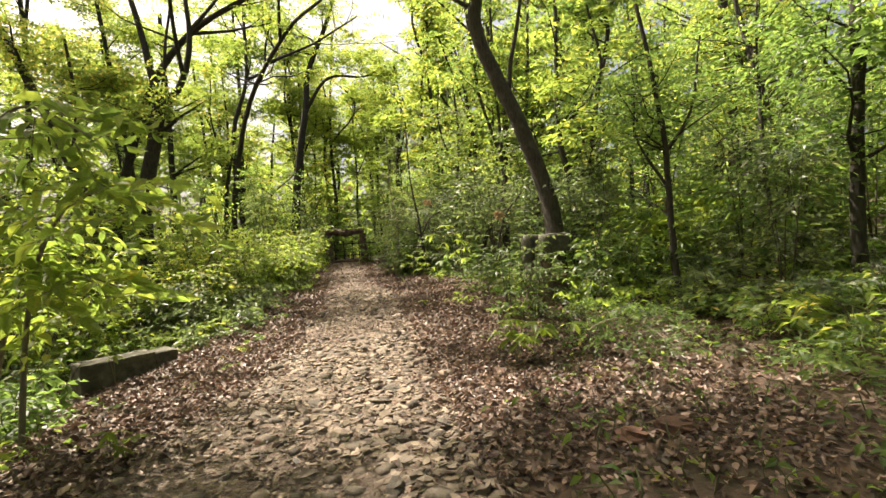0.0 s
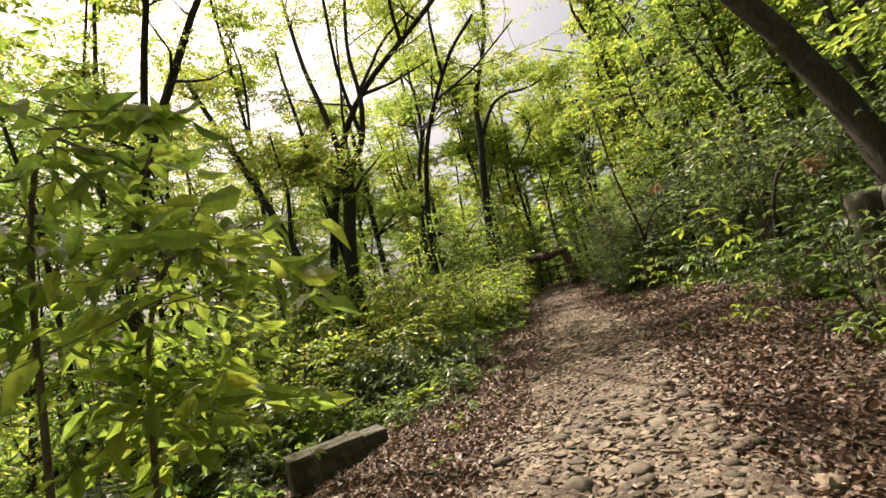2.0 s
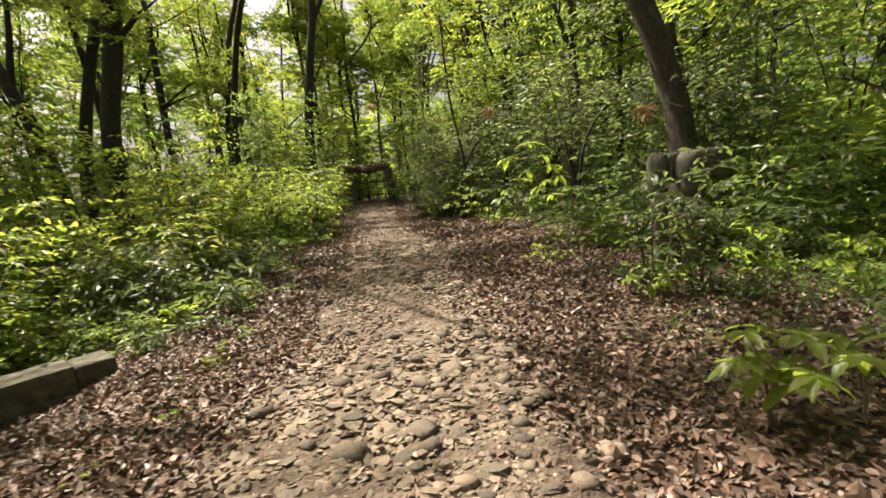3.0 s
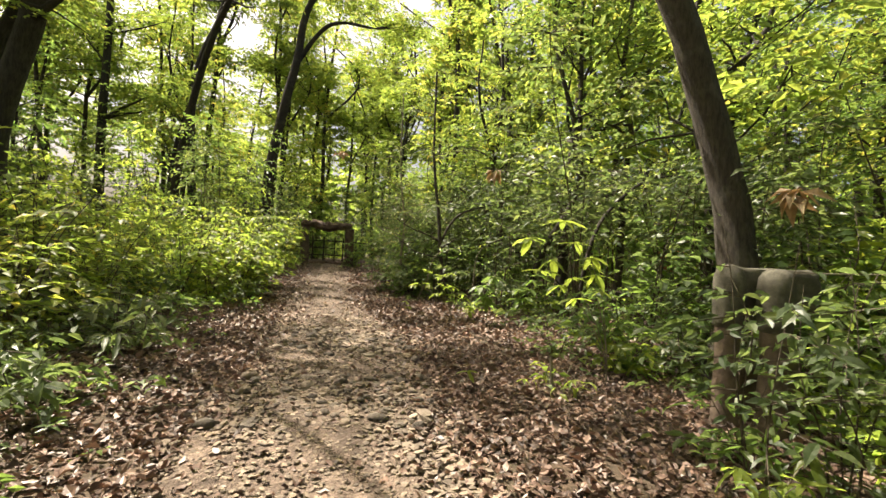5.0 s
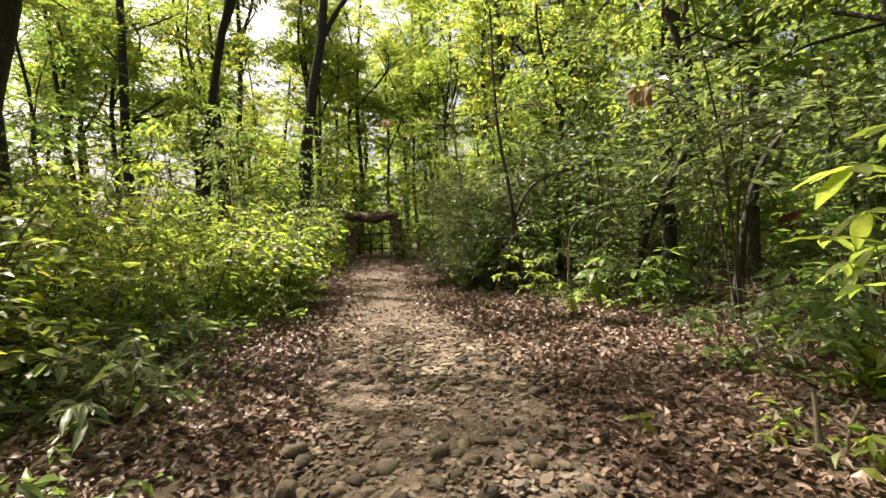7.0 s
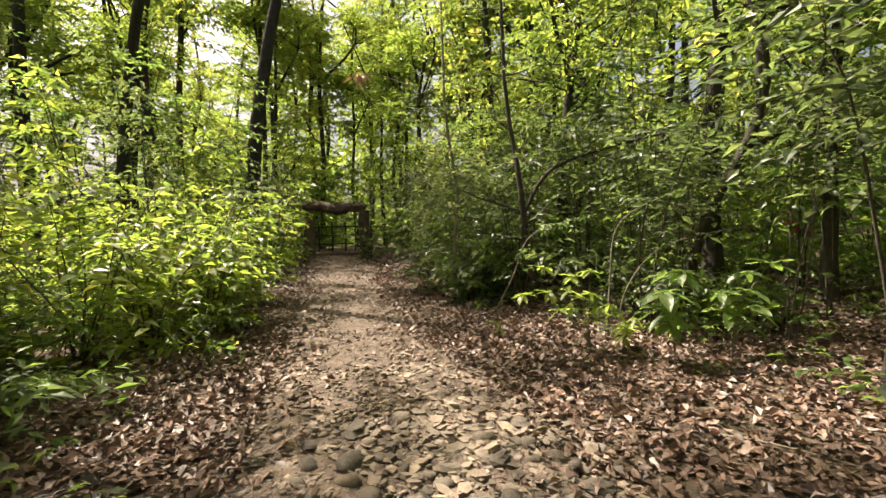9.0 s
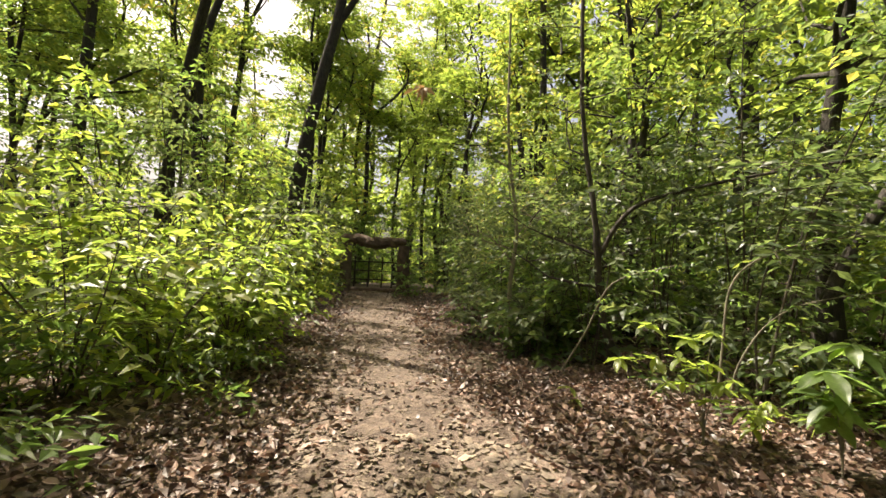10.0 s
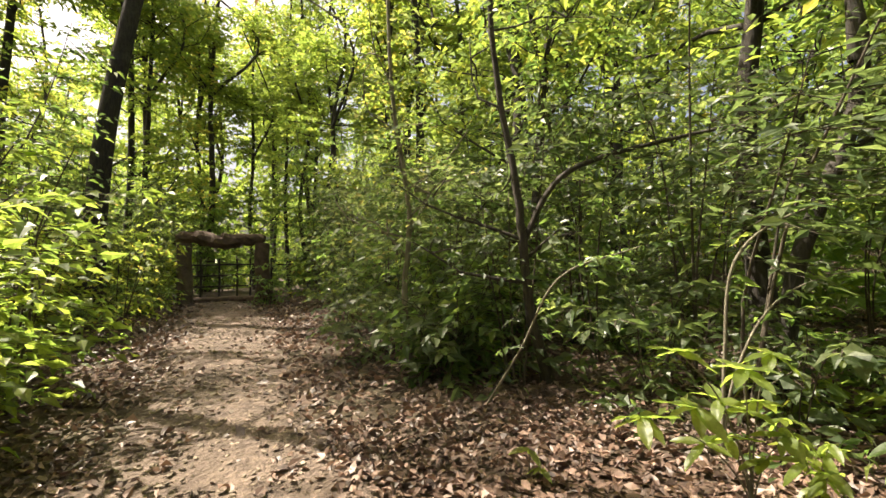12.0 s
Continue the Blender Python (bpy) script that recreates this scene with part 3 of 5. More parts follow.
fillers = [filler_tree(11, 10.0, 0.12, 0.22, 240, mat_canopy, 0.3), filler_tree(12, 12.0, 0.16, 0.23, 280, mat_canopy, 0.35), filler_tree(13, 8.5, 0.09, 0.17, 250, mat_leaf, 0.25),
           filler_tree(15, 7.5, 0.08, 0.16, 240, mat_leaf, 0.22)]
talls = [filler_tree(14, 17.0, 0.15, 0.26, 470, mat_canopy, 0.2), filler_tree(16, 20.0, 0.16, 0.26, 520, mat_canopy, 0.22), filler_tree(18, 15.0, 0.12, 0.25, 430, mat_canopy, 0.2)]
spots, tall_spots = [], []
for _ in range(9000):
    x, y = rng.uniform(-30, 26), rng.uniform(-11, 60)
    d = float(off_path(x, y))
    side_left = x < np.interp(y, EDGE_Y, EDGE_L)
    near = 5.5 if y < 10 else 3.4
    if d < near or (side_left and d < 8.5 and y < 26) or (side_left and d > 13 and y < 26 and rng.uniform() < 0.88):
        continue
    if -2 < y < 21 and not side_left and d < (9.5 if y < 14 else 5.5):
        continue
    gap = 3.0 + 0.07 * max(0.0, math.hypot(x, y - 10) - 10)
    if all((x - a) ** 2 + (y - c) ** 2 > gap * gap for a, c in spots + tall_spots):
        if y > 27 and x < -9 and rng.uniform() < 0.45:
            continue
        (tall_spots if y > 27 else spots).append((x, y))
    if len(spots) >= 72 and len(tall_spots) >= 40:
        break
tall_spots += [(-6.9, 39.5), (-10.6, 39.0), (-3.0, 38.5), (-7.0, 46.0), (-2.6, 32.2), (-4.6, 44.5), (2.5, 31.4), (5.5, 34.5), (-4.2, 41.0), (8.5, 30.2), (1.0, 38.2), (4.6, 41.0), (-13.2, 31.2), (-1.0, 29.6), (0.6, 33.6), (3.4, 28.6), (-9.6, 33.2), (-11.4, 36.4), (-8.8, 37.2), (-5.4, 41.5), (-2.8, 36.4), (-20.4, 15.6), (-16.8, 18.6), (-23.0, 11.0), (-18.2, 12.6)]
tall_spots = [p for p in tall_spots if off_path(*p) > 0.8]
scatter_copies(talls, tall_spots, rng, 0.85, 1.15)
# added trees, some with trunks out of view, placed sunward to shade the ground
for lines, n in (([(stand(-4.9, 3.1, (-4.7, 3.3, 4.0), (-3.9, 4.6, 8.0), (-2.6, 6.4, 11.0), (-1.6, 8.4, 12.5)), 0.24, 0.08), ([(-4.3, 4.0, 6.2), (-2.4, 4.2, 8.6), (0.4, 4.0, 10.5)], 0.12, 0.05), ([(-2.8, 6.2, 10.8), (-0.6, 7.2, 11.6), (1.8, 7.2, 11.4)], 0.08, 0.03), ([(-3.6, 5.2, 8.8), (-4.2, 7.8, 10.5), (-4.8, 10.0, 11.8)], 0.1, 0.04), ([(-3.0, 5.8, 10.2), (-2.0, 9.4, 11.6), (-0.6, 11.4, 12.0)], 0.08, 0.03), ([(-2.6, 6.4, 11.0), (-1.0, 6.0, 11.6), (0.8, 5.2, 11.8)], 0.07, 0.03)], 1560),
                 ([(stand(-8.2, 3.9, (-8.0, 4.4, 5.0), (-7.4, 5.8, 9.0), (-6.6, 7.6, 12.0)), 0.22, 0.08), ([(-7.8, 5.0, 7.0), (-5.6, 5.4, 10.0), (-4.0, 6.0, 12.0)], 0.1, 0.04)], 340),
                 ([(stand(-12.6, 9.0, (-12.0, 9.4, 5.0), (-10.4, 10.0, 9.0), (-8.6, 10.6, 12.0)), 0.2, 0.07), ([(-11.4, 9.6, 6.8), (-9.0, 8.6, 9.6), (-7.4, 8.2, 11.4)], 0.1, 0.04)], 320),
                 ([(stand(-10.4, 22.4, (-10.0, 22.2, 5.0), (-8.6, 21.2, 9.0), (-6.2, 19.4, 11.2), (-4.2, 18.0, 11.8)), 0.17, 0.06), ([(-7.2, 20.2, 10.4), (-5.4, 21.2, 11.6), (-3.2, 20.6, 12.4)], 0.08, 0.03), ([(-6.4, 19.5, 11.0), (-5.6, 17.2, 11.8), (-4.4, 15.2, 12.2)], 0.08, 0.03)], 140),
                 ([(stand(-12.0, 16.4, (-11.6, 16.4, 4.0), (-10.2, 16.4, 8.0), (-8.4, 16.2, 10.0), (-5.6, 15.9, 11.2), (-3.8, 15.4, 11.7)), 0.2, 0.06), ([(-8.6, 16.2, 9.9), (-7.8, 17.6, 10.6), (-6.4, 18.4, 11.2)], 0.08, 0.03), ([(-6.4, 16.0, 10.9), (-5.6, 14.2, 11.4), (-3.9, 13.2, 11.8)], 0.08, 0.03)], 380),
                 ([(stand(-3.9, 0.4, (-3.7, 0.6, 4.0), (-2.9, 1.4, 8.0), (-1.2, 2.4, 11.5)), 0.2, 0.08), ([(-3.4, 0.9, 5.6), (-1.0, 0.4, 8.2), (1.6, 0.6, 10.0)], 0.1, 0.04)], 400)):
    make_tree(rng, lines, n, 0.2 if n > 1000 else 0.15, mat_canopy, mat_bark, "large tree added to shade the path with its leafy limbs", 9, 3.6, 0.55, per=9, clump=0.42)
# added trees with trunks out of view, beside and behind the start, for shade
unseen_shade_kinds = [filler_tree(19, 12.0, 0.2, 0.22, 390, mat_canopy, 0.5, 0.45), filler_tree(20, 13.5, 0.2, 0.22, 420, mat_canopy, 0.5, 0.45)]
scatter_copies(unseen_shade_kinds, [(-7.2, 1.0), (-5.6, -2.6), (-3.4, -4.6), (4.6, -2.0), (6.2, 1.6), (-9.6, 3.2), (-8.4, -1.8), (2.6, -5.4), (-11.0, 0.6), (-12.6, 4.2), (6.0, 3.4), (8.2, 5.2), (3.4, 0.9), (9.6, 3.8)], rng, 0.8, 1.1)
scatter_copies(fillers, spots, rng, 0.85, 1.2)
slope_kinds = [filler_tree(24, 14.0, 0.13, 0.19, 460, mat_canopy, 0.45), filler_tree(25, 12.0, 0.11, 0.19, 420, mat_canopy, 0.42)]
scatter_copies(slope_kinds, [(-17.0, 14.0), (-20.4, 17.4), (-22.0, 23.0), (-19.6, 27.2), (-21.4, 12.0), (-18.2, 21.6), (-17.4, 25.4), (-18.8, 13.4), (-14.0, 28.0)], rng, 0.9, 1.2)

# ---- shrubs ----
SHRUB = "bushy green shrub with many small pointed leaves"
# three of the four take the lighter leaf, so sunlight is in their colour
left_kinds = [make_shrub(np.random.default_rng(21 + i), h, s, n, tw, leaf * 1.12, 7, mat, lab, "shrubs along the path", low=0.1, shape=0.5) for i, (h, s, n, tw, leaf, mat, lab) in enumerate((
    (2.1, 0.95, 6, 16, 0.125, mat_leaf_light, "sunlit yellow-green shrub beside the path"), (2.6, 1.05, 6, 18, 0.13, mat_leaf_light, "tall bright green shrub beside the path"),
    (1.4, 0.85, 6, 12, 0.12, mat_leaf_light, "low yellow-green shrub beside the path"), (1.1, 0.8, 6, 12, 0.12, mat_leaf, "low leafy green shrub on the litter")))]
left_spots = [(-6.1, 13.3), (-6.2, 14.9), (-5.35, 16.4), (-5.15, 17.3), (-6.6, 12.5), (-5.6, 18.0), (-6.0, 19.6), (-6.9, 21.0), (-7.5, 22.8), (-8.0, 24.6), (-5.9, 15.6),
              (-6.1, 12.0), (-6.8, 13.4), (-7.4, 15.0), (-7.0, 17.0), (-7.7, 19.0), (-8.2, 21.0), (-7.9, 11.5), (-8.7, 13.0), (-8.5, 10.0), (-9.9, 11.6), (-10.3, 13.2), (-8.3, 16.9), (-9.4, 18.4),
              (-9.2, 8.6), (-10.6, 9.6), (-10.9, 7.4), (-11.8, 11.4), (-12.2, 8.8), (-12.6, 13.6), (-13.4, 10.6), (-9.6, 22.8), (-8.7, 26.6), (-9.8, 20.6), (-11.0, 19.4), (-10.8, 16.4), (-12.4, 16.6), (-13.8, 18.2),
              (-8.9, 6.8), (-9.9, 5.2), (-11.6, 4.6), (-13.4, 6.4), (-8.0, 28.4), (-9.4, 30.2), (-8.5, 27.0), (-8.4, 25.8), (-8.3, 28.1), (-5.3, 18.9), (-5.1, 17.6), (-5.7, 16.8), (-6.4, 14.6), (-6.9, 11.0), (-7.6, 9.2), (-6.2, 17.8), (-6.8, 20.2)]
left_spots += [(-7.6, 8.0), (-8.0, 9.6), (-7.3, 10.4), (-8.8, 11.6), (-9.2, 10.0), (-6.4, 24.0), (-6.75, 26.0), (-7.15, 27.5)]
left_spots = [(x - 0.65 if y > 15.8 else x - 0.45 if y > 11 and x > -7.2 else x, y) for x, y in left_spots]
scatter_copies(left_kinds, left_spots, rng, 0.85, 1.2)
# the last two take the darker leaf, so thicket shade is in their colour
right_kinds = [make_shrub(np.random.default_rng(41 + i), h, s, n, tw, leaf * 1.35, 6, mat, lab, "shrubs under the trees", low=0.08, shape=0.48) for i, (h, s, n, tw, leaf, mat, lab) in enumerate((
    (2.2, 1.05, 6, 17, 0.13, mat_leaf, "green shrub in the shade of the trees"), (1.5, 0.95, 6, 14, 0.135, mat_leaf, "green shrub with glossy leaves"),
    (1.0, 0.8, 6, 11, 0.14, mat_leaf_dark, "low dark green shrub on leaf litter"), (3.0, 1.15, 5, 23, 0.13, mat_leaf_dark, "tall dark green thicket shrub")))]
right_spots = [(-2.0, 20.4), (-1.3, 19.4), (-2.6, 21.8), (-2.4, 23.4), (-2.9, 25.2), (-3.3, 27.4), (-1.5, 22.0), (-0.6, 20.6), (-2.0, 24.2), (-0.9, 23.2), (0.7, 21.2), (1.5, 19.8), (-2.9, 26.6), (-3.9, 29.4),
               (3.3, 20.6), (0.3, 22.6), (-0.4, 25.0), (1.4, 24.0), (2.5, 22.4), (1.9, 12.6), (3.5, 13.2), (4.2, 14.4), 
               (3.4, 10.9), (4.4, 10.6), (5.2, 11.6), (5.5, 13.2), (5.9, 10.0), (6.6, 11.6), (5.0, 8.4), (6.3, 8.4), (7.4, 9.6), (7.0, 7.0), (8.4, 8.0), (8.6, 10.6), (7.6, 12.4), (6.6, 14.2), (8.2, 14.4), 
               (7.9, 5.6), (9.2, 6.6), (8.8, 4.2), (10.2, 9.0), (10.0, 12.2), (9.6, 15.4), (9.9, 3.0), (11.2, 5.6), (3.9, 23.4), (-4.6, 31.0), (-2.3, 29.0), (-2.2, 22.4), (-2.7, 24.3), (-3.2, 26.4), (-2.3, 20.9), (-1.6, 18.9), (-0.9, 18.4), (-1.6, 20.6), (-2.4, 23.0), (2.9, 11.4), (3.2, 12.2)]
right_spots = [(x + 0.75 if y > 19.5 and x < -1.2 else x, y) for x, y in right_spots]
scatter_copies(right_kinds, right_spots, rng, 0.85, 1.2)
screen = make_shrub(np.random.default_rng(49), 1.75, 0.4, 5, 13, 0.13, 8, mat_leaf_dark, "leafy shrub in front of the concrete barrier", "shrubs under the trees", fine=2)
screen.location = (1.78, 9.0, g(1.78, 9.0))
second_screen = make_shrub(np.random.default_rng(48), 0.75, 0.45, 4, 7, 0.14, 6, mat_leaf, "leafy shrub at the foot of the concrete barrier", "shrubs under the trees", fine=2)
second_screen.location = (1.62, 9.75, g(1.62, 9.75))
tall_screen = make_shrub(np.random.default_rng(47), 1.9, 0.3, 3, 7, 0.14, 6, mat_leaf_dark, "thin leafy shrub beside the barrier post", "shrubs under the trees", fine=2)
tall_screen.location = (1.36, 9.2, g(1.36, 9.2))
shade_plants = [make_shrub(np.random.default_rng(95 + i), h, 0.5, 6, 6, 0.15, 6, mat_leaf_dark, "dark green ground plant spreading over leaf litter", "low plants", "ground_plant", "plant", fine=2, shape=0.42) for i, h in enumerate((0.5, 0.75))]
scatter_copies(shade_plants, [(-5.3, 10.5), (-5.9, 11.3), (-5.1, 11.9), (-6.2, 10.2), (-6.5, 12.2), (-5.7, 9.4), (-4.9, 9.0), (-6.8, 11.0), (-5.6, 12.8), (-4.7, 10.0), (-6.5, 9.2), (-6.0, 13.4)], np.random.default_rng(97), 0.8, 1.25)
low_kinds = [make_shrub(np.random.default_rng(55 + i), h, s, n, tw, leaf * 1.35, 6, mat, lab, "low shrubs on the litter", shape=0.5) for i, (h, s, n, tw, leaf, mat, lab) in enumerate((
    (0.8, 0.7, 6, 8, 0.12, mat_leaf, "low green bush spreading over leaf litter"), (0.65, 0.6, 6, 7, 0.13, mat_leaf_light, "low bright green bush on leaf litter"), (1.0, 0.7, 6, 9, 0.12, mat_leaf_dark, "low dull green bush on leaf litter")))]
low_spots = [(0.9, 16.7), (1.5, 16.9), (0.3, 17.6), (2.1, 16.6), (3.0, 9.6), (3.5, 9.9), (1.6, 12.3), (0.9, 12.9), (-1.7, 19.2), (-2.3, 20.3), (-2.7, 22.6), (2.4, 12.0)]
while len(low_spots) < 62:
    x, y = rng.uniform(2.6, 10.5), rng.uniform(5.6, 14.5)
    if x > 2.9 + 0.5 * max(0.0, 9.5 - y) and all((x - a) ** 2 + (y - c) ** 2 > 0.5 for a, c in low_spots):
        low_spots.append((x, y))
while len(low_spots) < 110:
    x, y = rng.uniform(-11, -3.6), rng.uniform(4.6, 15)
    if float(off_path(x, y)) > (1.6 if y < 10 else 2.9) and not (-7.0 < x < -4.0 and 6.0 < y < 9.2) and all((x - a) ** 2 + (y - c) ** 2 > 0.5 for a, c in low_spots):
        low_spots.append((x, y))
scatter_copies(low_kinds, low_spots, rng, 0.75, 1.25)
sap_kinds = [make_shrub(np.random.default_rng(61 + i), h, s, n, tw, leaf, 7, mat, "tall thin sapling with layered green leaves", "saplings", "sapling", "sapling", fine=0, low=0.12, apart=True) for i, (h, s, n, tw, leaf, mat) in enumerate((
    (4.6, 1.3, 3, 42, 0.155, mat_leaf_dark), (5.6, 1.3, 3, 48, 0.16, mat_leaf), (3.8, 1.1, 3, 36, 0.145, mat_leaf_dark)))]
sap_spots = [(-0.2, 21.2), (-0.9, 23.4), (0.9, 20.2), (1.8, 21.6), (-1.5, 25.8), (0.4, 24.0), (2.9, 19.9), (-0.5, 26.8), (-2.2, 28.2), (2.0, 25.4), (4.6, 12.6), (5.0, 15.2), (6.2, 12.6),
             (7.2, 10.8), (8.2, 12.6), (6.9, 16.2), (8.8, 9.2), (9.6, 7.4), (4.0, 21.8), (-7.4, 18.6), (-8.2, 21.6), (-8.4, 23.6), (-8.2, 27.6), (-8.6, 29.4), (-10.6, 21.6), (9.4, 10.8),
             (10.4, 13.8), (11.4, 8.4), (-3.6, 31.2), (-3.0, 31.6), (-13.0, 20.6), (-12.0, 23.0), (0.9, 28.4), (3.6, 26.2), (6.4, 23.4), (-9.0, 34.5), (-9.8, 33.5), (-2.8, 35.6), (-7.8, 38.0)]
sap_spots += [(rng.uniform(-25, -12.5), rng.uniform(4, 24)) for _ in range(16)] + [(rng.uniform(-16, 12), rng.uniform(29.5, 46)) for _ in range(40)]
sap_spots += [(-8.9, 36.9), (-3.6, 33.4), (-4.9, 38.4), (-2.2, 34.6), (-10.8, 31.4), (-11.6, 28.6), (-10.2, 27.4), (-1.4, 30.2), (-9.8, 29.0), (-2.0, 27.6), (-11.9, 33.2)]
sap_spots = [p for p in sap_spots if off_path(*p) > (1.5 if p[1] > 24 else 0.9)]
scatter_copies(sap_kinds, sap_spots, rng, 0.85, 1.15)
sunny_kinds = [make_shrub(np.random.default_rng(31 + i), h, 1.1, 3, 32, 0.17, 6, mat_leaf_light, "tall sunlit sapling with thin yellow-green leaves", "saplings", "sapling", "sapling", fine=0, low=0.22) for i, h in enumerate((3.6, 4.4))]
scatter_copies(sunny_kinds, [(-7.8, 20.4), (-9.4, 23.4), (-8.8, 14.2), (-9.0, 16.2), (-9.4, 12.4), (-10.6, 12.6), (-9.6, 10.2), (-11.2, 14.6), (-11.4, 10.8), (-8.9, 19.2), (-10.4, 18.2), (-8.6, 24.8), (-9.6, 8.0), (-12.2, 12.6), (-10.0, 25.6)], rng, 0.85, 1.15)
bare_kinds = [make_shrub(np.random.default_rng(66 + i), h, 1.1, 3, 32, 0.16, 6, mat_leaf_dark, "dark green sapling with bare lower stems", "saplings", "sapling", "sapling", fine=1, low=0.5) for i, h in enumerate((3.6, 4.6))]
scatter_copies(bare_kinds, [(1.9, 15.9), (3.4, 14.4), (2.6, 13.5), (1.1, 18.0), (3.0, 16.5), (4.4, 15.6), (1.7, 14.3), (0.5, 19.0), (2.2, 18.7), (3.7, 12.7), (4.0, 18.2), (0.6, 16.9), (5.3, 14.2)], rng, 0.85, 1.15)
wild = []
for _ in range(6000):
    x, y = rng.uniform(-30, 28), rng.uniform(-9, 50)
    d = float(off_path(x, y))
    if d < (6.0 if y < 9 else 2.2) or (-14 < x < 10 and 2 < y < 27 and d < 7):
        continue
    if all((x - a) ** 2 + (y - c) ** 2 > 1.9 for a, c in wild):
        wild.append((x, y))
    if len(wild) >= 170:
        break
wild_kinds = [make_shrub(np.random.default_rng(71 + i), h, 1.5, 4, 20, 0.24, 7, mat, "green undergrowth shrub deeper in the wood", "undergrowth", "undergrowth_bush", "bush", fine=0, apart=False) for i, (h, mat) in enumerate(((2.4, mat_leaf), (1.8, mat_leaf_light), (3.8, mat_leaf)))]
scatter_copies(wild_kinds, wild, rng, 0.9, 1.4)

gate_bush = make_shrub(np.random.default_rng(50), 1.3, 0.5, 5, 12, 0.15, 7, mat_leaf, "leafy green bush against the gateway post", "shrubs under the trees")
gate_bush.location = (-4.7, 27.7, g(-4.7, 27.7))

# ---- low plants on the litter ----
herb_kinds = [make_shrub(np.random.default_rng(81 + i), h, s, n, tw, leaf, per, mat, lab, "low plants", "seedling", "plant", low=0.5, wood=mat_stem, shape=sh) for i, (h, s, n, tw, leaf, per, mat, lab, sh) in enumerate((
    (0.28, 0.22, 4, 3, 0.12, 5, mat_leaf, "low green seedling on dry leaves", 0.45), (0.40, 0.30, 5, 4, 0.11, 6, mat_leaf_dark, "dark green ground plant with pointed leaves", 0.38),
    (0.20, 0.18, 3, 3, 0.10, 4, mat_leaf_light, "small bright green seedling", 0.5), (0.55, 0.35, 5, 5, 0.13, 6, mat_leaf, "knee-high green plant under the shrubs", 0.4)))]
herb_spots = []
for _ in range(20000):
    x, y = rng.uniform(-11, 9), rng.uniform(0.5, 27)
    d = float(off_path(x, y))
    left = x < np.interp(y, EDGE_Y, EDGE_L)
    want = (0.25 + 0.75 * min(1.0, max(0.0, d - 0.7) / 1.4)) if left else (0.10 + 0.6 * min(1.0, max(0.0, d - 2.2) / 2.5))
    if d < 0.35 or (not left and d < (1.9 if y < 9 else 1.3)) or rng.uniform() > want or (-6.8 < x < -3.9 and 5.4 < y < 9.0):
        continue
    if all((x - a) ** 2 + (y - c) ** 2 > 0.16 for a, c in herb_spots):
        herb_spots.append((x, y))
    if len(herb_spots) >= 290:
        break
tiny_kinds = [make_shrub(np.random.default_rng(87 + i), h, 0.12, 3, 2, leaf, 4, mat, lab, "low plants", "seedling", "plant", low=0.5, wood=mat_stem, shape=0.5) for i, (h, leaf, mat, lab) in enumerate((
    (0.16, 0.075, mat_leaf, "tiny green seedling among fallen leaves"), (0.13, 0.065, mat_leaf_light, "tiny yellow-green seedling among fallen leaves")))]
tiny_spots = []
while len(tiny_spots) < 90:
    x, y = rng.uniform(0.9, 6.5), rng.uniform(1.6, 9.0)
    if float(off_path(x, y)) > 0.4 and all((x - a) ** 2 + (y - c) ** 2 > 0.1 for a, c in herb_spots + tiny_spots):
        tiny_spots.append((x, y))
scatter_copies(tiny_kinds, tiny_spots, rng, 1.0, 1.7)
scatter_copies(herb_kinds, herb_spots, rng, 0.7, 1.3)


def big_leaf_plant(name, label, x, y, stems, leaf_len, leaf_wide, mat, seed, tiers=(0.55, 1.0), ring=6, category="plant", droop=0.28):
    """A young plant whose large leaves can be told apart: each blade is a mesh of its own."""
    k = np.random.default_rng(seed)
    root = tagged(new(name), label, category)
    root.location = (x, y, g(x, y))
    blades = []
    for j in range(3):
        n, m = 9, 3
        s = np.linspace(0, 1, n)
        w = np.sin(np.clip(s * 0.93 + 0.05, 0, 1) * math.pi) ** 0.8 * (1 - 0.25 * s) * 0.5
        V = []
        for i in range(n):
            for c in (-1, -0.45, 0, 0.45, 1):
                V.append((w[i] * c * leaf_wide * (1 + 0.05 * math.sin(9 * s[i] + j)), s[i] * leaf_len, abs(c) * 0.10 * leaf_wide - (droop + 0.1 * j) * leaf_len * s[i] ** 2 + 0.018 * leaf_len * math.sin(s[i] * 14 + c * 2 + j)))
        F = [(i * 5 + c, i * 5 + c + 1, i * 5 + c + 6, i * 5 + c + 5) for i in range(n - 1) for c in range(4)]
        blades.append(fast_mesh("leaf", V, F, mat, True))
    for dx, dy, h in stems:
        line = curve_line([(0, 0, -0.08), (dx * 0.06, dy * 0.06, h * 0.28), (dx * 0.45, dy * 0.45, h * 0.72), (dx, dy, h)], 5)
        v, f = tubes([(line, np.linspace(0.007, 0.003, len(line)))], 6)
        under("stem", fast_mesh("stem", v, f, mat_twig, True), root)
        for s in tiers:
            p = line[int(s * (len(line) - 1))]
            a0 = k.uniform(0, 6.28)
            for q in range(ring if s == tiers[-1] else max(2, ring - 2)):
                a = a0 + q * 2.4 + k.uniform(-0.3, 0.3)
                m = Matrix.Translation(p) @ Matrix.Rotation(a, 4, "Z") @ Matrix.Rotation(k.uniform(-0.6, 0.35), 4, "X") @ Matrix.Rotation(k.uniform(-0.3, 0.3), 4, "Y") @ Matrix.Scale(k.uniform(0.7, 1.15), 4)
                under("leaf", blades[k.integers(3)], root, m=m)
    return root


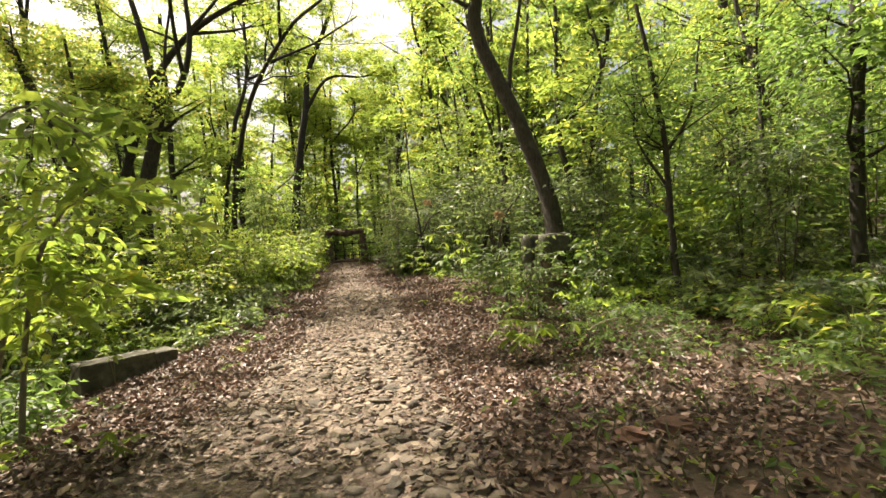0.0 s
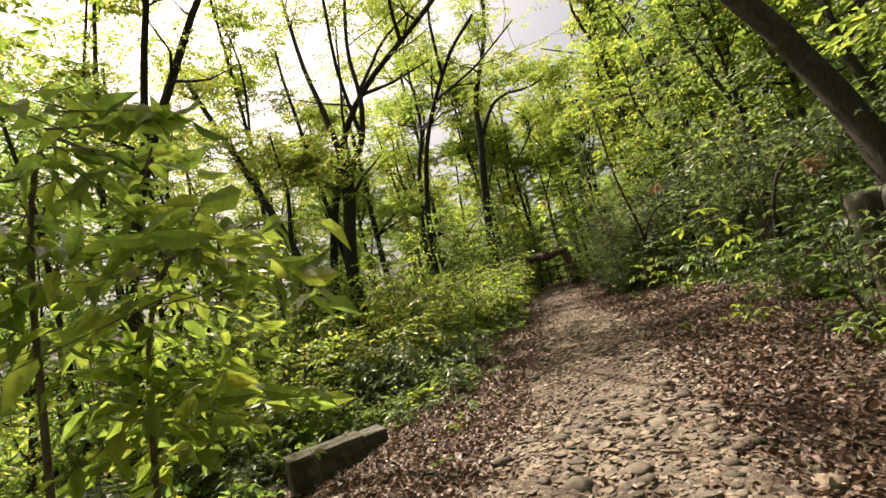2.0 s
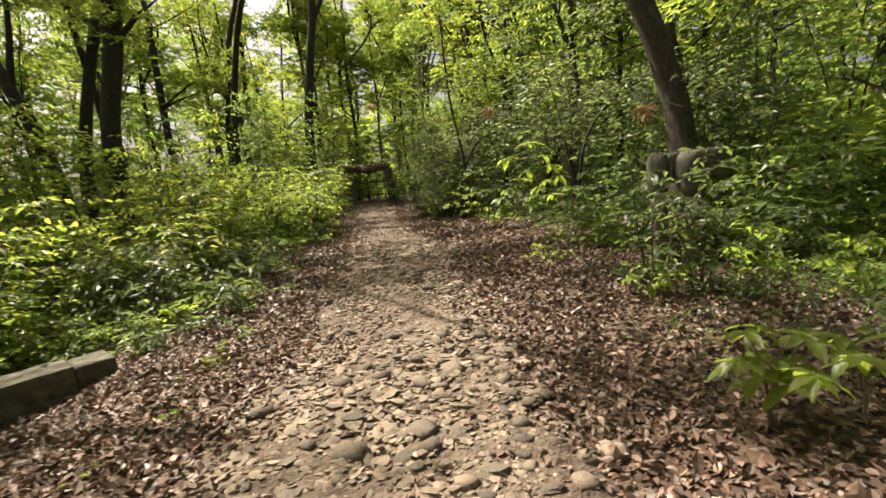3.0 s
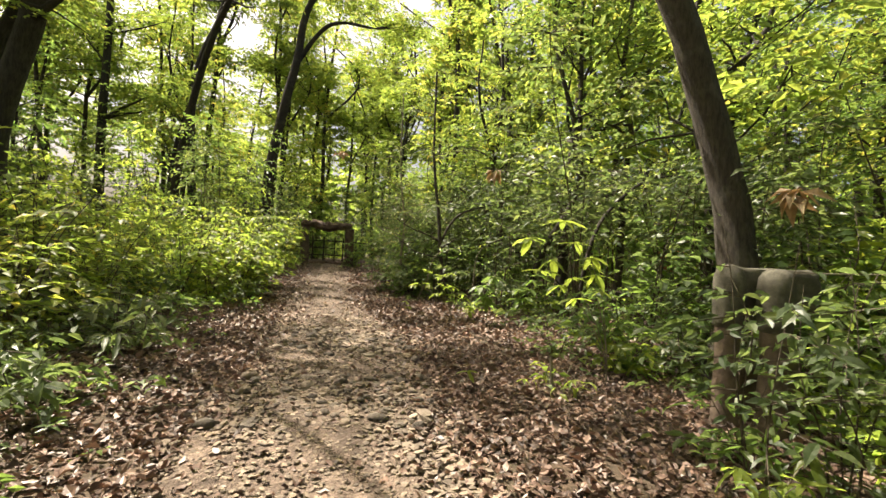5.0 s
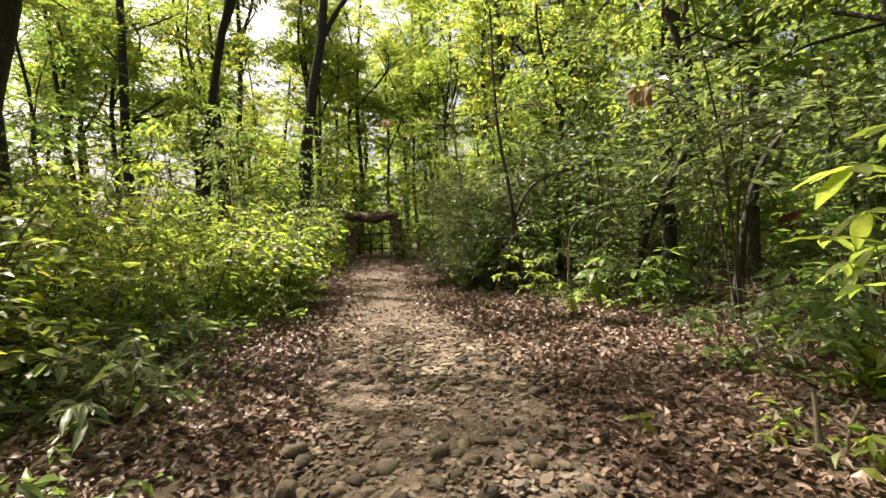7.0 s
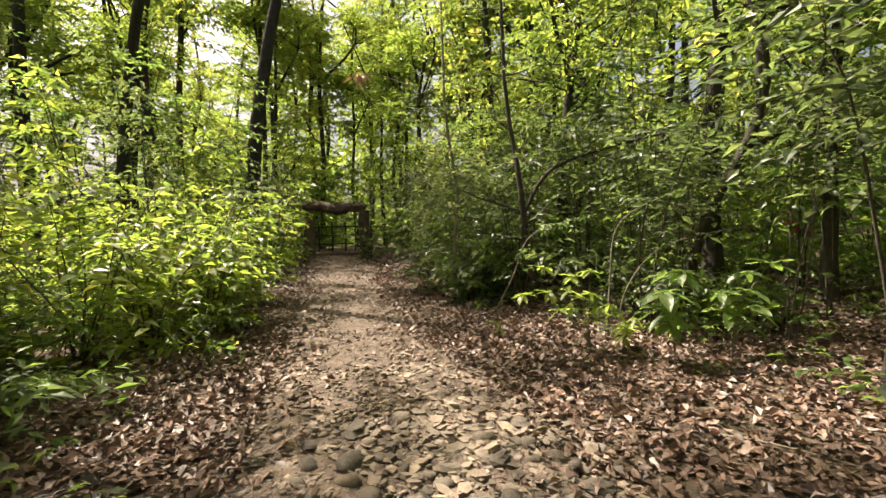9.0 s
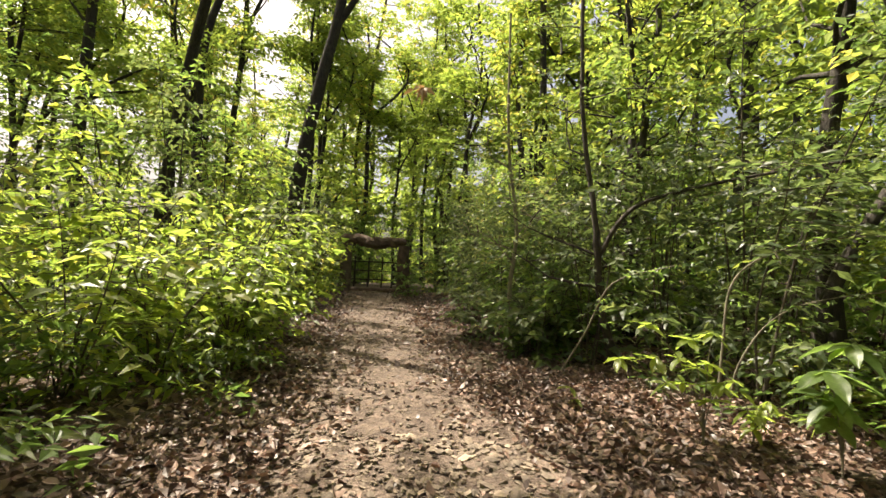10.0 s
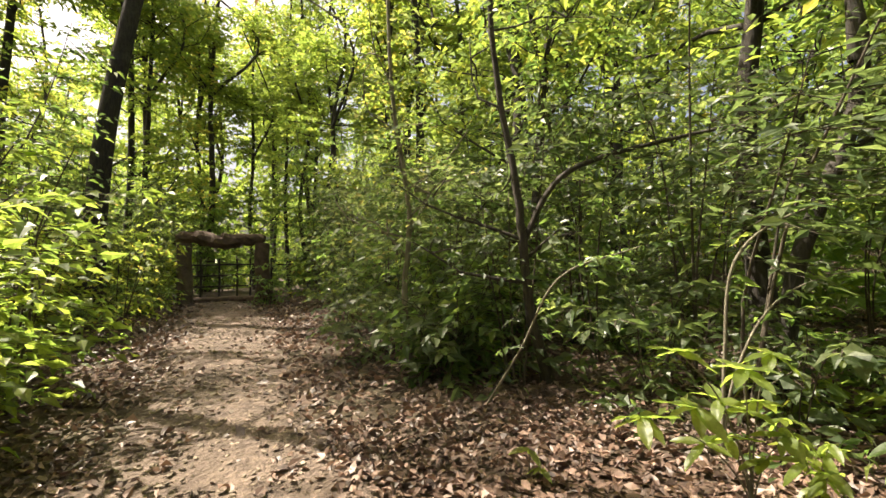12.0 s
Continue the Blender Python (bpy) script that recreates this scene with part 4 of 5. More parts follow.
big_leaf_plant("broadleaf_plant", "young plant with large dull green leaves by the path", 0.1, 15.15, ((-0.15, -0.05, 0.8), (0.1, 0.05, 1.0), (-0.05, 0.1, 0.6)), 0.29, 0.135, mat_leaf, 3, (0.7, 1.0), 7, droop=0.16)
big_leaf_plant("broadleaf_plant", "spreading plant with large oval green leaves", 0.85, 15.35, ((-0.15, -0.05, 0.75), (0.2, 0.05, 0.95), (0.05, -0.2, 0.6), (0.35, -0.1, 1.05)), 0.26, 0.12, mat_leaf, 18, (0.7, 1.0), 6, droop=0.12)
big_leaf_plant("broadleaf_plant", "bright green young plant on reddish leaf litter", -0.6, 15.74, ((-0.6, -0.2, 1.02), (-0.05, -0.2, 0.98), (-0.27, -0.25, 0.92), (-0.82, -0.2, 0.72), (-0.52, -0.2, 0.74), (0.02, -0.2, 0.55)), 0.175, 0.082, mat_leaf_light, 4, (0.72, 1.0), 7, droop=0.08)
big_leaf_plant("broadleaf_plant", "low bright green seedling on leaf litter", -0.2, 15.7, ((-0.15, 0.05, 0.55), (0.12, 0.0, 0.4), (-0.05, -0.12, 0.3), (0.1, 0.15, 0.28)), 0.15, 0.07, mat_leaf_light, 5, (0.55, 0.8, 1.0), 5)
big_leaf_plant("broadleaf_plant", "small yellow-green seedling on dry leaves", -1.58, 16.5, ((0.0, 0.0, 0.2), (0.05, -0.08, 0.1)), 0.12, 0.055, mat_leaf_light, 6, (1.0,), 5)
big_leaf_plant("broadleaf_plant", "bright green broad-leaved plant by the stony path", 0.95, 6.45, ((-0.25, -0.1, 0.5), (0.3, 0.1, 0.55), (0.1, -0.25, 0.45), (0.55, 0.15, 0.5), (0.05, 0.2, 0.6), (-0.1, 0.05, 0.62), (0.4, -0.15, 0.5)), 0.19, 0.09, mat_leaf_light, 7, (0.7, 1.0), 7)
big_leaf_plant("broadleaf_plant", "low green plant lying on dry leaves", 1.3, 9.0, ((-0.3, 0.0, 0.3), (0.3, 0.1, 0.35), (0.0, -0.2, 0.3)), 0.2, 0.08, mat_leaf_light, 8)
big_leaf_plant("broadleaf_plant", "single-stemmed seedling with a few oval leaves", 1.5, 6.4, ((-0.05, 0.0, 0.45), (0.3, 0.1, 0.5)), 0.2, 0.09, mat_leaf_light, 9, (1.0,), 4)
big_leaf_plant("broadleaf_plant", "small green seedling at the path's edge", -3.1, 4.0, ((0.0, 0.0, 0.3), (0.15, 0.1, 0.22)), 0.15, 0.07, mat_leaf_light, 10, (0.6, 1.0), 5)
big_leaf_plant("broadleaf_plant", "small yellow-green seedling growing against the block", -5.35, 7.15, ((0.0, 0.0, 0.55), (-0.12, 0.0, 0.62)), 0.15, 0.065, mat_leaf_light, 12, (1.0,), 5)
big_leaf_plant("broadleaf_plant", "sunlit young tree shoot with toothed pale green leaves", 1.1, 11.5, ((-1.35, -1.35, 1.7), (-1.0, -1.2, 1.9), (-0.75, -1.3, 1.55), (-1.1, -0.9, 1.4)), 0.2, 0.085, mat_leaf_light, 13, (0.75, 0.87, 1.0), 6, droop=0.18)
big_leaf_plant("broadleaf_plant", "two-leaved sprout on leaf litter", -0.6, 11.7, ((0.0, 0.0, 0.14),), 0.16, 0.075, mat_leaf_light, 14, (1.0,), 3)
big_leaf_plant("broadleaf_plant", "tiny bright sprout on leaf litter", 0.0, 11.2, ((0.0, 0.0, 0.16),), 0.10, 0.045, mat_leaf_light, 15, (1.0,), 4)
big_leaf_plant("broadleaf_plant", "bright green sprout by the old stump", 0.5, 11.0, ((0.0, 0.0, 0.2), (0.2, 0.0, 0.18)), 0.14, 0.05, mat_leaf_light, 16, (0.6, 1.0), 5)
big_leaf_plant("broadleaf_plant", "long-leaved green plant on the shaded bank", -4.6, 11.2, ((0.0, 0.0, 0.42), (-0.2, 0.1, 0.35)), 0.24, 0.06, mat_leaf_dark, 17, (0.7, 1.0), 6)


def overhanging_spray(x, y, h, seed):
    """A bent young tree whose leafy top hangs towards the path."""
    k = np.random.default_rng(seed)
    root = tagged(new("sapling"), "bent sapling with large drooping green leaves", "sapling")
    root.location = (x, y, g(x, y))
    trunk = curve_line([(0, 0, -0.1), (0.15, 0.0, h * 0.5), (0.5, -0.1, h * 0.85), (1.1, -0.25, h), (1.8, -0.4, h * 0.9)], 6)
    lines = [(trunk, np.linspace(0.03, 0.008, len(trunk)))]
    starts, ways = [], []
    for _ in range(34):
        p = trunk[int(len(trunk) * k.uniform(0.4, 1.0)) - 1]
        a = k.uniform(0, 6.28)
        starts.append(p + k.normal(0, 0.12, 3))
        ways.append([math.cos(a), math.sin(a), k.uniform(-0.5, 0.3)])
    V, F, tw = sprays(k, np.array(starts), np.array(ways), 0.62, 8, 0.18, 0.5, 2, 0.5, 0.5)
    v, f = tubes(lines, 6)
    under("stem", fast_mesh("stem", v, f, mat_twig, True), root)
    v, f = tubes(tw, 4)
    under("twigs", fast_mesh("twigs", v, f, mat_twig), root, kind="stuff")
    # lighter leaf brightens these sprays, which stand in the trees' shade
    under("foliage", fast_mesh("foliage", V, F, mat_leaf_light), root, kind="stuff")
    return root


overhanging_spray(-4.3, 4.4, 2.5, 31)
overhanging_spray(-4.5, 3.9, 3.2, 32)
overhanging_spray(-4.9, 4.7, 1.9, 34)


def bent_branch(name, label, pts, r0, r1, mat, seed, leaves=14):
    k = np.random.default_rng(seed)
    base = np.array(pts[0], float)
    line = curve_line(np.array(pts, float) - base, 6)
    root = tagged(new(name), label, "branch")
    root.location = base
    v, f = tubes([(line, np.linspace(r0, r1, len(line)))], 6)
    under("stem", fast_mesh("stem", v, f, mat, True), root)
    if leaves:
        pick = line[(len(line) * k.uniform(0.35, 1.0, leaves)).astype(int).clip(0, len(line) - 1)]
        a = k.uniform(0, 6.28, leaves)
        V, F, _ = sprays(k, pick, np.stack([np.cos(a), np.sin(a), k.uniform(-0.3, 0.3, leaves)], 1), 0.35, 6, 0.10)
        under("foliage", fast_mesh("foliage", V, F, mat_leaf), root)
    return root


bent_branch("bent_sapling", "thin pale arching sapling stem", [(0.15, 16.7, g(0.15, 16.7) - 0.05), (0.2, 16.6, 1.0), (0.55, 16.6, 1.5), (1.1, 16.6, 1.75), (2.2, 16.5, 1.95)], 0.013, 0.005, mat_twig, 51, 10)
bent_branch("bent_sapling", "thin pale upright stem with arching tip", [(-0.1, 16.45, g(-0.1, 16.45) - 0.05), (-0.08, 16.4, 1.2), (0.0, 16.35, 1.9), (0.5, 16.3, 2.25), (1.3, 16.2, 2.4), (2.4, 16.0, 2.3)], 0.015, 0.005, mat_twig, 52, 12)
bent_branch("bent_sapling", "thin pale slanting stem in the thicket", [(-1.4, 18.0, g(-1.4, 18.0) - 0.05), (-1.15, 17.6, 1.15), (-0.95, 17.2, 1.8), (-0.3, 17.0, 2.05)], 0.014, 0.006, mat_twig, 53, 12)
bent_branch("dead_branch", "dead limb of the curved tree among leaves", [(1.6, 14.4, g(1.6, 14.4)), (1.9, 14.4, 2.2), (2.4, 14.5, 3.0), (3.1, 14.5, 3.5), (4.2, 14.5, 3.6)], 0.045, 0.02, mat_bark, 55, 4)
bent_branch("dead_branch", "tangle of bare pale roots and twigs", [(2.2, 6.6, g(2.2, 6.6)), (2.0, 6.3, 0.35), (2.3, 6.0, 0.55), (2.7, 6.1, 0.4), (2.9, 5.6, 0.15)], 0.014, 0.005, mat_twig, 56, 0)
bent_branch("dead_branch", "bare pale twig leaning on the litter", [(2.5, 7.0, g(2.5, 7.0)), (2.3, 6.9, 0.4), (2.6, 6.6, 0.6), (2.9, 6.7, 0.75)], 0.012, 0.004, mat_twig, 57, 0)
for k, (x, y, dx, dy, r) in enumerate(((-4.9, 11.75, -0.35, 0.75, 0.05), (1.2, 8.4, 0.9, 0.25, 0.012), (0.9, 12.9, 0.8, -0.3, 0.012), (-0.6, 13.9, 0.9, -0.8, 0.01), (2.7, 6.4, 0.9, 0.1, 0.012), (-5.6, 9.2, 0.7, 0.3, 0.02), (-3.9, 10.2, 0.5, 0.4, 0.012))):
    bent_branch("fallen_stick", "dry fallen stick on leaf litter", [(x, y, g(x, y) + r), (x + dx * 0.5, y + dy * 0.5, g(x + dx * 0.5, y + dy * 0.5) + r + 0.02), (x + dx, y + dy, g(x + dx, y + dy) + r)], r, r * 0.8, mat_twig, 60 + k, 0)


def withered_bunch(x, y, z, seed):
    """A bunch of withered leaves still hanging on a twig."""
    k = np.random.default_rng(seed)
    root = tagged(new("withered_leaves"), "bunch of withered orange-brown leaves on a twig", "leaves")
    root.location = (x, y, z)
    n = 14
    a = k.uniform(0, 6.28, n)
    V, F = leaf_blades(k.normal(0, 0.03, (n, 3)), np.stack([np.cos(a), np.sin(a), k.uniform(-1.0, 0.1, n)], 1), np.tile([0, 0, 1.0], (n, 1)) + k.normal(0, 0.3, (n, 3)), 0.17, 0.07, 0.3, 0.5)
    under("foliage", fast_mesh("foliage", V, F, mat_orange), root)
    line = curve_line([(0, 0, 0), (0.25, 0.25, 0.1), (0.7, 0.6, 0.05)], 4)
    v, f = tubes([(line, np.linspace(0.004, 0.01, len(line)))], 5)
    under("stem", fast_mesh("stem", v, f, mat_twig, True), root)


withered_bunch(-0.33, 12.15, 2.95, 71)
withered_bunch(1.11, 8.75, 2.25, 72)
withered_bunch(-3.45, 17.3, 4.2, 73)

# ---- made things ----


def slab(size, bevel, seed, wear=0.01, cuts=3):
    """A worn block, centred on its base."""
    k = random.Random(seed)
    bm = bmesh.new()
    bmesh.ops.create_cube(bm, size=1.0)
    bmesh.ops.scale(bm, vec=size, verts=bm.verts)
    bmesh.ops.translate(bm, vec=(0, 0, size[2] / 2), verts=bm.verts)
    bmesh.ops.bevel(bm, geom=bm.edges[:], offset=bevel, segments=2, affect="EDGES", profile=0.6)
    bmesh.ops.subdivide_edges(bm, edges=[e for e in bm.edges if e.calc_length() > 0.15], cuts=cuts, use_grid_fill=True)
    for v in bm.verts:
        v.co += Vector((k.gauss(0, wear), k.gauss(0, wear), k.gauss(0, wear)))
    return bm


def chipped(bm, seed):
    """Knock uneven bites out of a block's edges."""
    lo = [min(v.co[i] for v in bm.verts) for i in range(3)]
    hi = [max(v.co[i] for v in bm.verts) for i in range(3)]
    for v in bm.verts:
        near = sorted(min(v.co[i] - lo[i], hi[i] - v.co[i]) for i in range(3))
        bite = max(0.0, float(wobble(v.co.x * 9 + seed, v.co.y * 11, v.co.z * 13)))
        if near[1] < 0.05 and v.co.z > 0.1:
            v.co -= (v.co - Vector((v.co.x * 0.9, 0, 0.2))).normalized() * bite * 0.022
    return bm


def concrete_block():
    root = tagged(new("concrete_block"), "old grey concrete block lying beside the path", "block")
    x, y = -5.72, 7.98
    root.matrix_basis = Matrix.Translation((x, y, g(x, y) - 0.06)) @ Matrix.Rotation(math.atan2(1.05, 0.75), 4, "Z") @ Matrix.Rotation(0.03, 4, "X")
    part("body", chipped(slab((1.12, 0.46, 0.48), 0.025, 1, 0.004, 5), 3), mat_concrete, root, smooth=False).location = (-0.2, 0, 0)
    part("end_piece", chipped(slab((0.39, 0.44, 0.46), 0.03, 2, 0.004, 4), 5), mat_concrete, root, "cracked-off end of the block", smooth=False).location = (0.56, 0.014, -0.01)


concrete_block()


def turned(prof, seed):
    """A hand-made round shape from its profile [(radius, height), ...], slightly uneven."""
    k = random.Random(seed)
    bm = bmesh.new()
    rings = []
    for rad, z in prof:
        rings.append([bm.verts.new((rad * math.cos(a) * (1 + k.gauss(0, 0.03)), rad * math.sin(a) * (1 + k.gauss(0, 0.03)), z + k.gauss(0, 0.004))) for a in [i * math.pi / 8 for i in range(16)]])
    for a, c in zip(rings, rings[1:]):
        for i in range(16):
            bm.faces.new((a[i], a[(i + 1) % 16], c[(i + 1) % 16], c[i]))
    bm.faces.new(rings[-1])
    return bm


def round_post(parent, x, y, h, r, seed):
    """Squat post: a narrower brown shaft under a thick rounded grey head."""
    shaft = part("post", turned([(r * 0.98, -0.15), (r * 0.94, 0.0), (r * 0.80, h * 0.12), (r * 0.84, h * 0.24), (r * 0.74, h * 0.36), (r * 0.78, h * 0.50), (r * 0.84, h * 0.64), (r * 0.6, h * 0.7)], seed), mat_clay, parent, "brown rendered shaft")
    shaft.location = (x, y, 0)
    head = turned([(r * 0.7, h * 0.60), (r * 0.92, h * 0.615), (r * 0.98, h * 0.68), (r * 1.04, h * 0.78), (r * 1.03, h * 0.88), (r * 0.97, h * 0.935), (r * 0.80, h * 0.972), (r * 0.5, h * 0.992), (r * 0.16, h)], seed + 9)
    part("head", head, mat_concrete, shaft, "rounded grey concrete head")


def stone_barrier():
    root = tagged(new("concrete_barrier"), "weathered concrete barrier with two round-headed posts by the curved tree", "barrier")
    x, y = 2.0, 10.62
    z = g(x, y)
    root.location = (x, y, z)
    round_post(root, 0, 0, 1.66, 0.148, 3)
    round_post(root, 0.36, -0.19, 1.64, 0.16, 4)
    beam = part("beam", slab((1.0, 0.18, 0.42), 0.07, 5, 0.012), mat_concrete, root, "rounded concrete top beam")
    beam.location = (0.5, 0.06, 1.22)
    panel = part("panel", slab((0.7, 0.1, 0.7), 0.02, 6, 0.006), mat_clay, root, "brown rendered back panel")
    panel.location = (0.56, 0.14, -0.05)


stone_barrier()


def gateway():
    root = tagged(new("gateway"), "rustic gateway of two thick posts and a heavy log lintel", "gateway")
    root.location = (-6.12, 28.5, g(-6.12, 28.5))
    for i, (x, r) in enumerate(((-1.05, 0.20), (1.12, 0.21))):
        v, f = tubes([(curve_line([(x, 0, -0.2), (x + 0.03, 0, 0.6), (x - 0.02, 0, 1.3), (x, 0, 1.85)], 4), np.linspace(r * 1.1, r, 13))], 10)
        under("post", fast_mesh("post", v, f, mat_log if i else mat_clay, True), root)
    k = np.random.default_rng(6)
    v, f = tubes([(curve_line([(-1.3, 0, 2.0), (-0.7, 0.02, 2.02), (-0.1, 0, 1.9), (0.5, 0.05, 1.95), (1.2, 0, 2.0)], 5), np.array([0.10, 0.17, 0.19, 0.18, 0.16, 0.17, 0.19, 0.2, 0.2, 0.22, 0.21, 0.24, 0.24, 0.2, 0.21, 0.18, 0.2, 0.18, 0.17, 0.15, 0.08]))], 10)
    v = v + k.normal(0, 0.022, v.shape)
    under("lintel", fast_mesh("lintel", v, f, mat_log), root, "thick dark reddish log lintel")
    v, f = tubes([(curve_line([(-1.0, 0.6, 0.1), (0.0, 0.7, 0.12), (1.1, 0.8, 0.12)], 4), np.linspace(0.11, 0.1, 9))], 8)
    under("threshold", fast_mesh("threshold", v, f, mat_log, True), root, "dark log lying across the ground")


gateway()


def fence():
    root = tagged(new("fence"), "thin dark wooden rail fence behind the gateway", "fence")
    root.location = (-6.6, 32.0, g(-6.6, 32.0))
    for x in (-1.7, -1.05, -0.42, 0.2, 0.66, 1.4, 2.1):
        v, f = tubes([([(x, 0, -0.2), (x + 0.02, 0, 0.7), (x, 0, 1.5)], [0.045, 0.04, 0.035])], 6)
        under("post", fast_mesh("post", v, f, mat_bark, True), root)
    for z in (0.45, 0.85, 1.25):
        v, f = tubes([([(-1.9, -0.05, z), (0.2, -0.05, z + 0.03), (2.3, -0.05, z)], [0.03, 0.03, 0.03])], 6)
        under("rail", fast_mesh("rail", v, f, mat_bark, True), root)


fence()


def stump(x, y, h, r, lean, seed, label):
    root = tagged(new("stump"), label, "stump")
    root.location = (x, y, g(x, y))
    v, f = tubes([(curve_line([(0, 0, -0.1), (lean * 0.3, 0, h * 0.5), (lean, 0, h)], 4), np.linspace(r * 1.2, r * 0.7, 9))], 7)
    under("trunk", fast_mesh("trunk", v, f, mat_twig, True), root)


stump(0.32, 11.15, 0.42, 0.02, -0.03, 1, "thin broken pale stump standing in leaf litter")
stump(0.43, 11.1, 0.34, 0.011, 0.1, 2, "thin broken pale stick standing in leaf litter")


def red_tub():
    root = tagged(new("plastic_tub"), "faded red plastic tub standing in the undergrowth", "tub")
    x, y = 8.5, 23.6
    root.location = (x, y, g(x, y))
    v, f = tubes([([(0, 0, 0.0), (0, 0, 0.05), (0, 0, 0.75), (0, 0, 0.82), (0, 0, 0.78), (0, 0, 0.1)], [0.02, 0.36, 0.46, 0.5, 0.44, 0.3])], 14)
    under("body", fast_mesh("body", v, f, mat_red, True), root)
    for zz in (0.3, 0.5):
        v, f = tubes([([(0, 0, zz), (0, 0, zz + 0.015), (0, 0, zz + 0.03)], [0.42, 0.45, 0.43])], 14)
        under("band", fast_mesh("band", v, f, mat_red, True), root)


red_tub()
sack = tagged(new("plastic_sheet"), "crumpled pale plastic sheet on the ground", "sheet")
sack.location = (9.6, 23.3, g(9.6, 23.3) + 0.08)
v, f = blob(np.random.default_rng(8), (0.5, 0.35, 0.12), 0.25, 9, 5)
under("body", fast_mesh("body", v, f, mat_white), sack)
for k, (x, y, s) in enumerate(((1.5, 3.75, 0.15), (1.92, 3.85, 0.17), (-0.24, 6.33, 0.09), (-0.08, 6.36, 0.11), (-1.15, 4.4, 0.13))):
    v, f = blob(np.random.default_rng(90 + k), (s, s * 0.8, s * 0.55), 0.13 if k < 2 else 0.07, 11, 7)
    rock = tagged(new("rock"), "reddish-brown earthy rock on leaf litter" if k < 2 else "pale rounded stone at the path's edge", "rock")
    rock.location = (x, y, g(x, y) + s * 0.12)
    under("body", fast_mesh("body", v, f, mat_clod if k < 2 else mat_stone, k >= 2), rock)

# ---- the far wood, closing the view ----


def far_wood():
    k = np.random.default_rng(17)
    n = 26000
    a = k.uniform(-math.pi, math.pi, n)
    r = k.uniform(52, 85, n)
    x, y = r * np.sin(a), 12 + r * np.cos(a)
    open_side = (a < -0.55) & (a > -1.9)
    top = np.where(open_side, 6.5, 17.0) + 3.0 * np.sin(a * 23) + 2 * np.sin(a * 57)
    z = land(x, y) + np.abs(top) * k.uniform(0, 1, n) ** 0.8
    d = k.normal(0, 1, (n, 3))
    V, F = leaf_blades(np.stack([x, y, z], 1), d, k.normal(0, 1, (n, 3)), k.uniform(1.0, 2.0, n), k.uniform(0.6, 1.2, n), 0.2, 0.3, 0)
    ob = new("far_wood", fast_mesh("far_wood", V, F, mat_canopy))
    return tagged(ob, "distant green wood behind the trees", "woods", kind="stuff")


far_wood()

# ---- litter and stones, last ----


def ground_cover():
    """Low leafy shoots over the forest floor beside the path, too many to count."""
    k = np.random.default_rng(23)
    n = 9000
    x, y = k.uniform(-13, 11, n), k.uniform(0, 30, n)
    d = off_path(x, y)
    left = x < np.interp(y, EDGE_Y, EDGE_L)
    patch = 0.5 + 0.5 * wobble(x * 0.8, y * 0.8, 6.0)
    want = np.where(left, np.clip((d - 0.5) / 1.3, 0, 1), np.clip((d - 1.2) / 3.0, 0, 1) * 0.8) * np.clip(patch * 1.3, 0.12, 1)
    block = (np.abs(x + 5.2) < 1.4) & (np.abs(y - 7.2) < 1.7)
    ok = (k.uniform(0, 1, n) < want) & ~block
    x, y, m = x[ok], y[ok], int(ok.sum())
    a = k.uniform(0, 6.28, m)
    starts = np.stack([x, y, land(x, y) + k.uniform(0.03, 0.4, m) * np.clip(off_path(x, y) / 2.5, 0.25, 1)], 1)
    V, F, tw = sprays(k, starts, np.stack([np.cos(a), np.sin(a), k.uniform(0.0, 0.8, m)], 1), 0.28, 6, 0.10, 0.45, 1)
    tagged(new("ground_cover", fast_mesh("ground_cover", V, F, mat_leaf)), "low green shoots covering the forest floor", "undergrowth", kind="stuff")


ground_cover()


def litter(n, box, seed, size, keep, fine=1):
    k = np.random.default_rng(seed)
    x, y = k.uniform(box[0], box[1], n), k.uniform(box[2], box[3], n)
    d = off_path(x, y)
    ok = k.uniform(0, 1, n) < keep(d, x, y)
    x, y = x[ok], y[ok]
    m = len(x)
    at = np.stack([x, y, land(x, y) + k.uniform(0.012, 0.05, m) + np.where(off_path(x, y) < 0.1, 0.02, 0.0)], 1)
    a = k.uniform(0, 6.28, m)
    way = np.stack([np.cos(a), np.sin(a), k.normal(0, 0.24, m)], 1)
    up = np.stack([k.normal(0, 0.5, m), k.normal(0, 0.5, m), np.ones(m)], 1)
    L = size * k.uniform(0.55, 1.45, m)
    return leaf_blades(at, way, up, L, L * k.uniform(0.42, 0.78, m), k.uniform(-0.25, 0.6, m), k.uniform(-0.5, 0.7, m), fine)


def keep_near(d, x, y):
    return np.where(d < -0.7, 0.07, np.where(d < 0, 0.07 + 0.42 * (d + 0.7), np.clip(0.95 - 0.04 * d, 0.25, 1)))


V, F = join([litter(52000, (-5.4, 3.2, 3.2, 18.0), 1, 0.066, keep_near, 2), litter(44000, (-7.0, 6.0, 1.0, 19.5), 4, 0.074, keep_near), litter(20000, (-10, 9, -3.0, 30.0), 2, 0.10, keep_near), litter(16000, (-9.5, 1.0, 19.0, 30.0), 3, 0.095, keep_near)])
tagged(new("leaf_litter", fast_mesh("leaf_litter", V, F, mat_dead)), "dry brown and reddish fallen leaves", "leaf litter", kind="stuff")

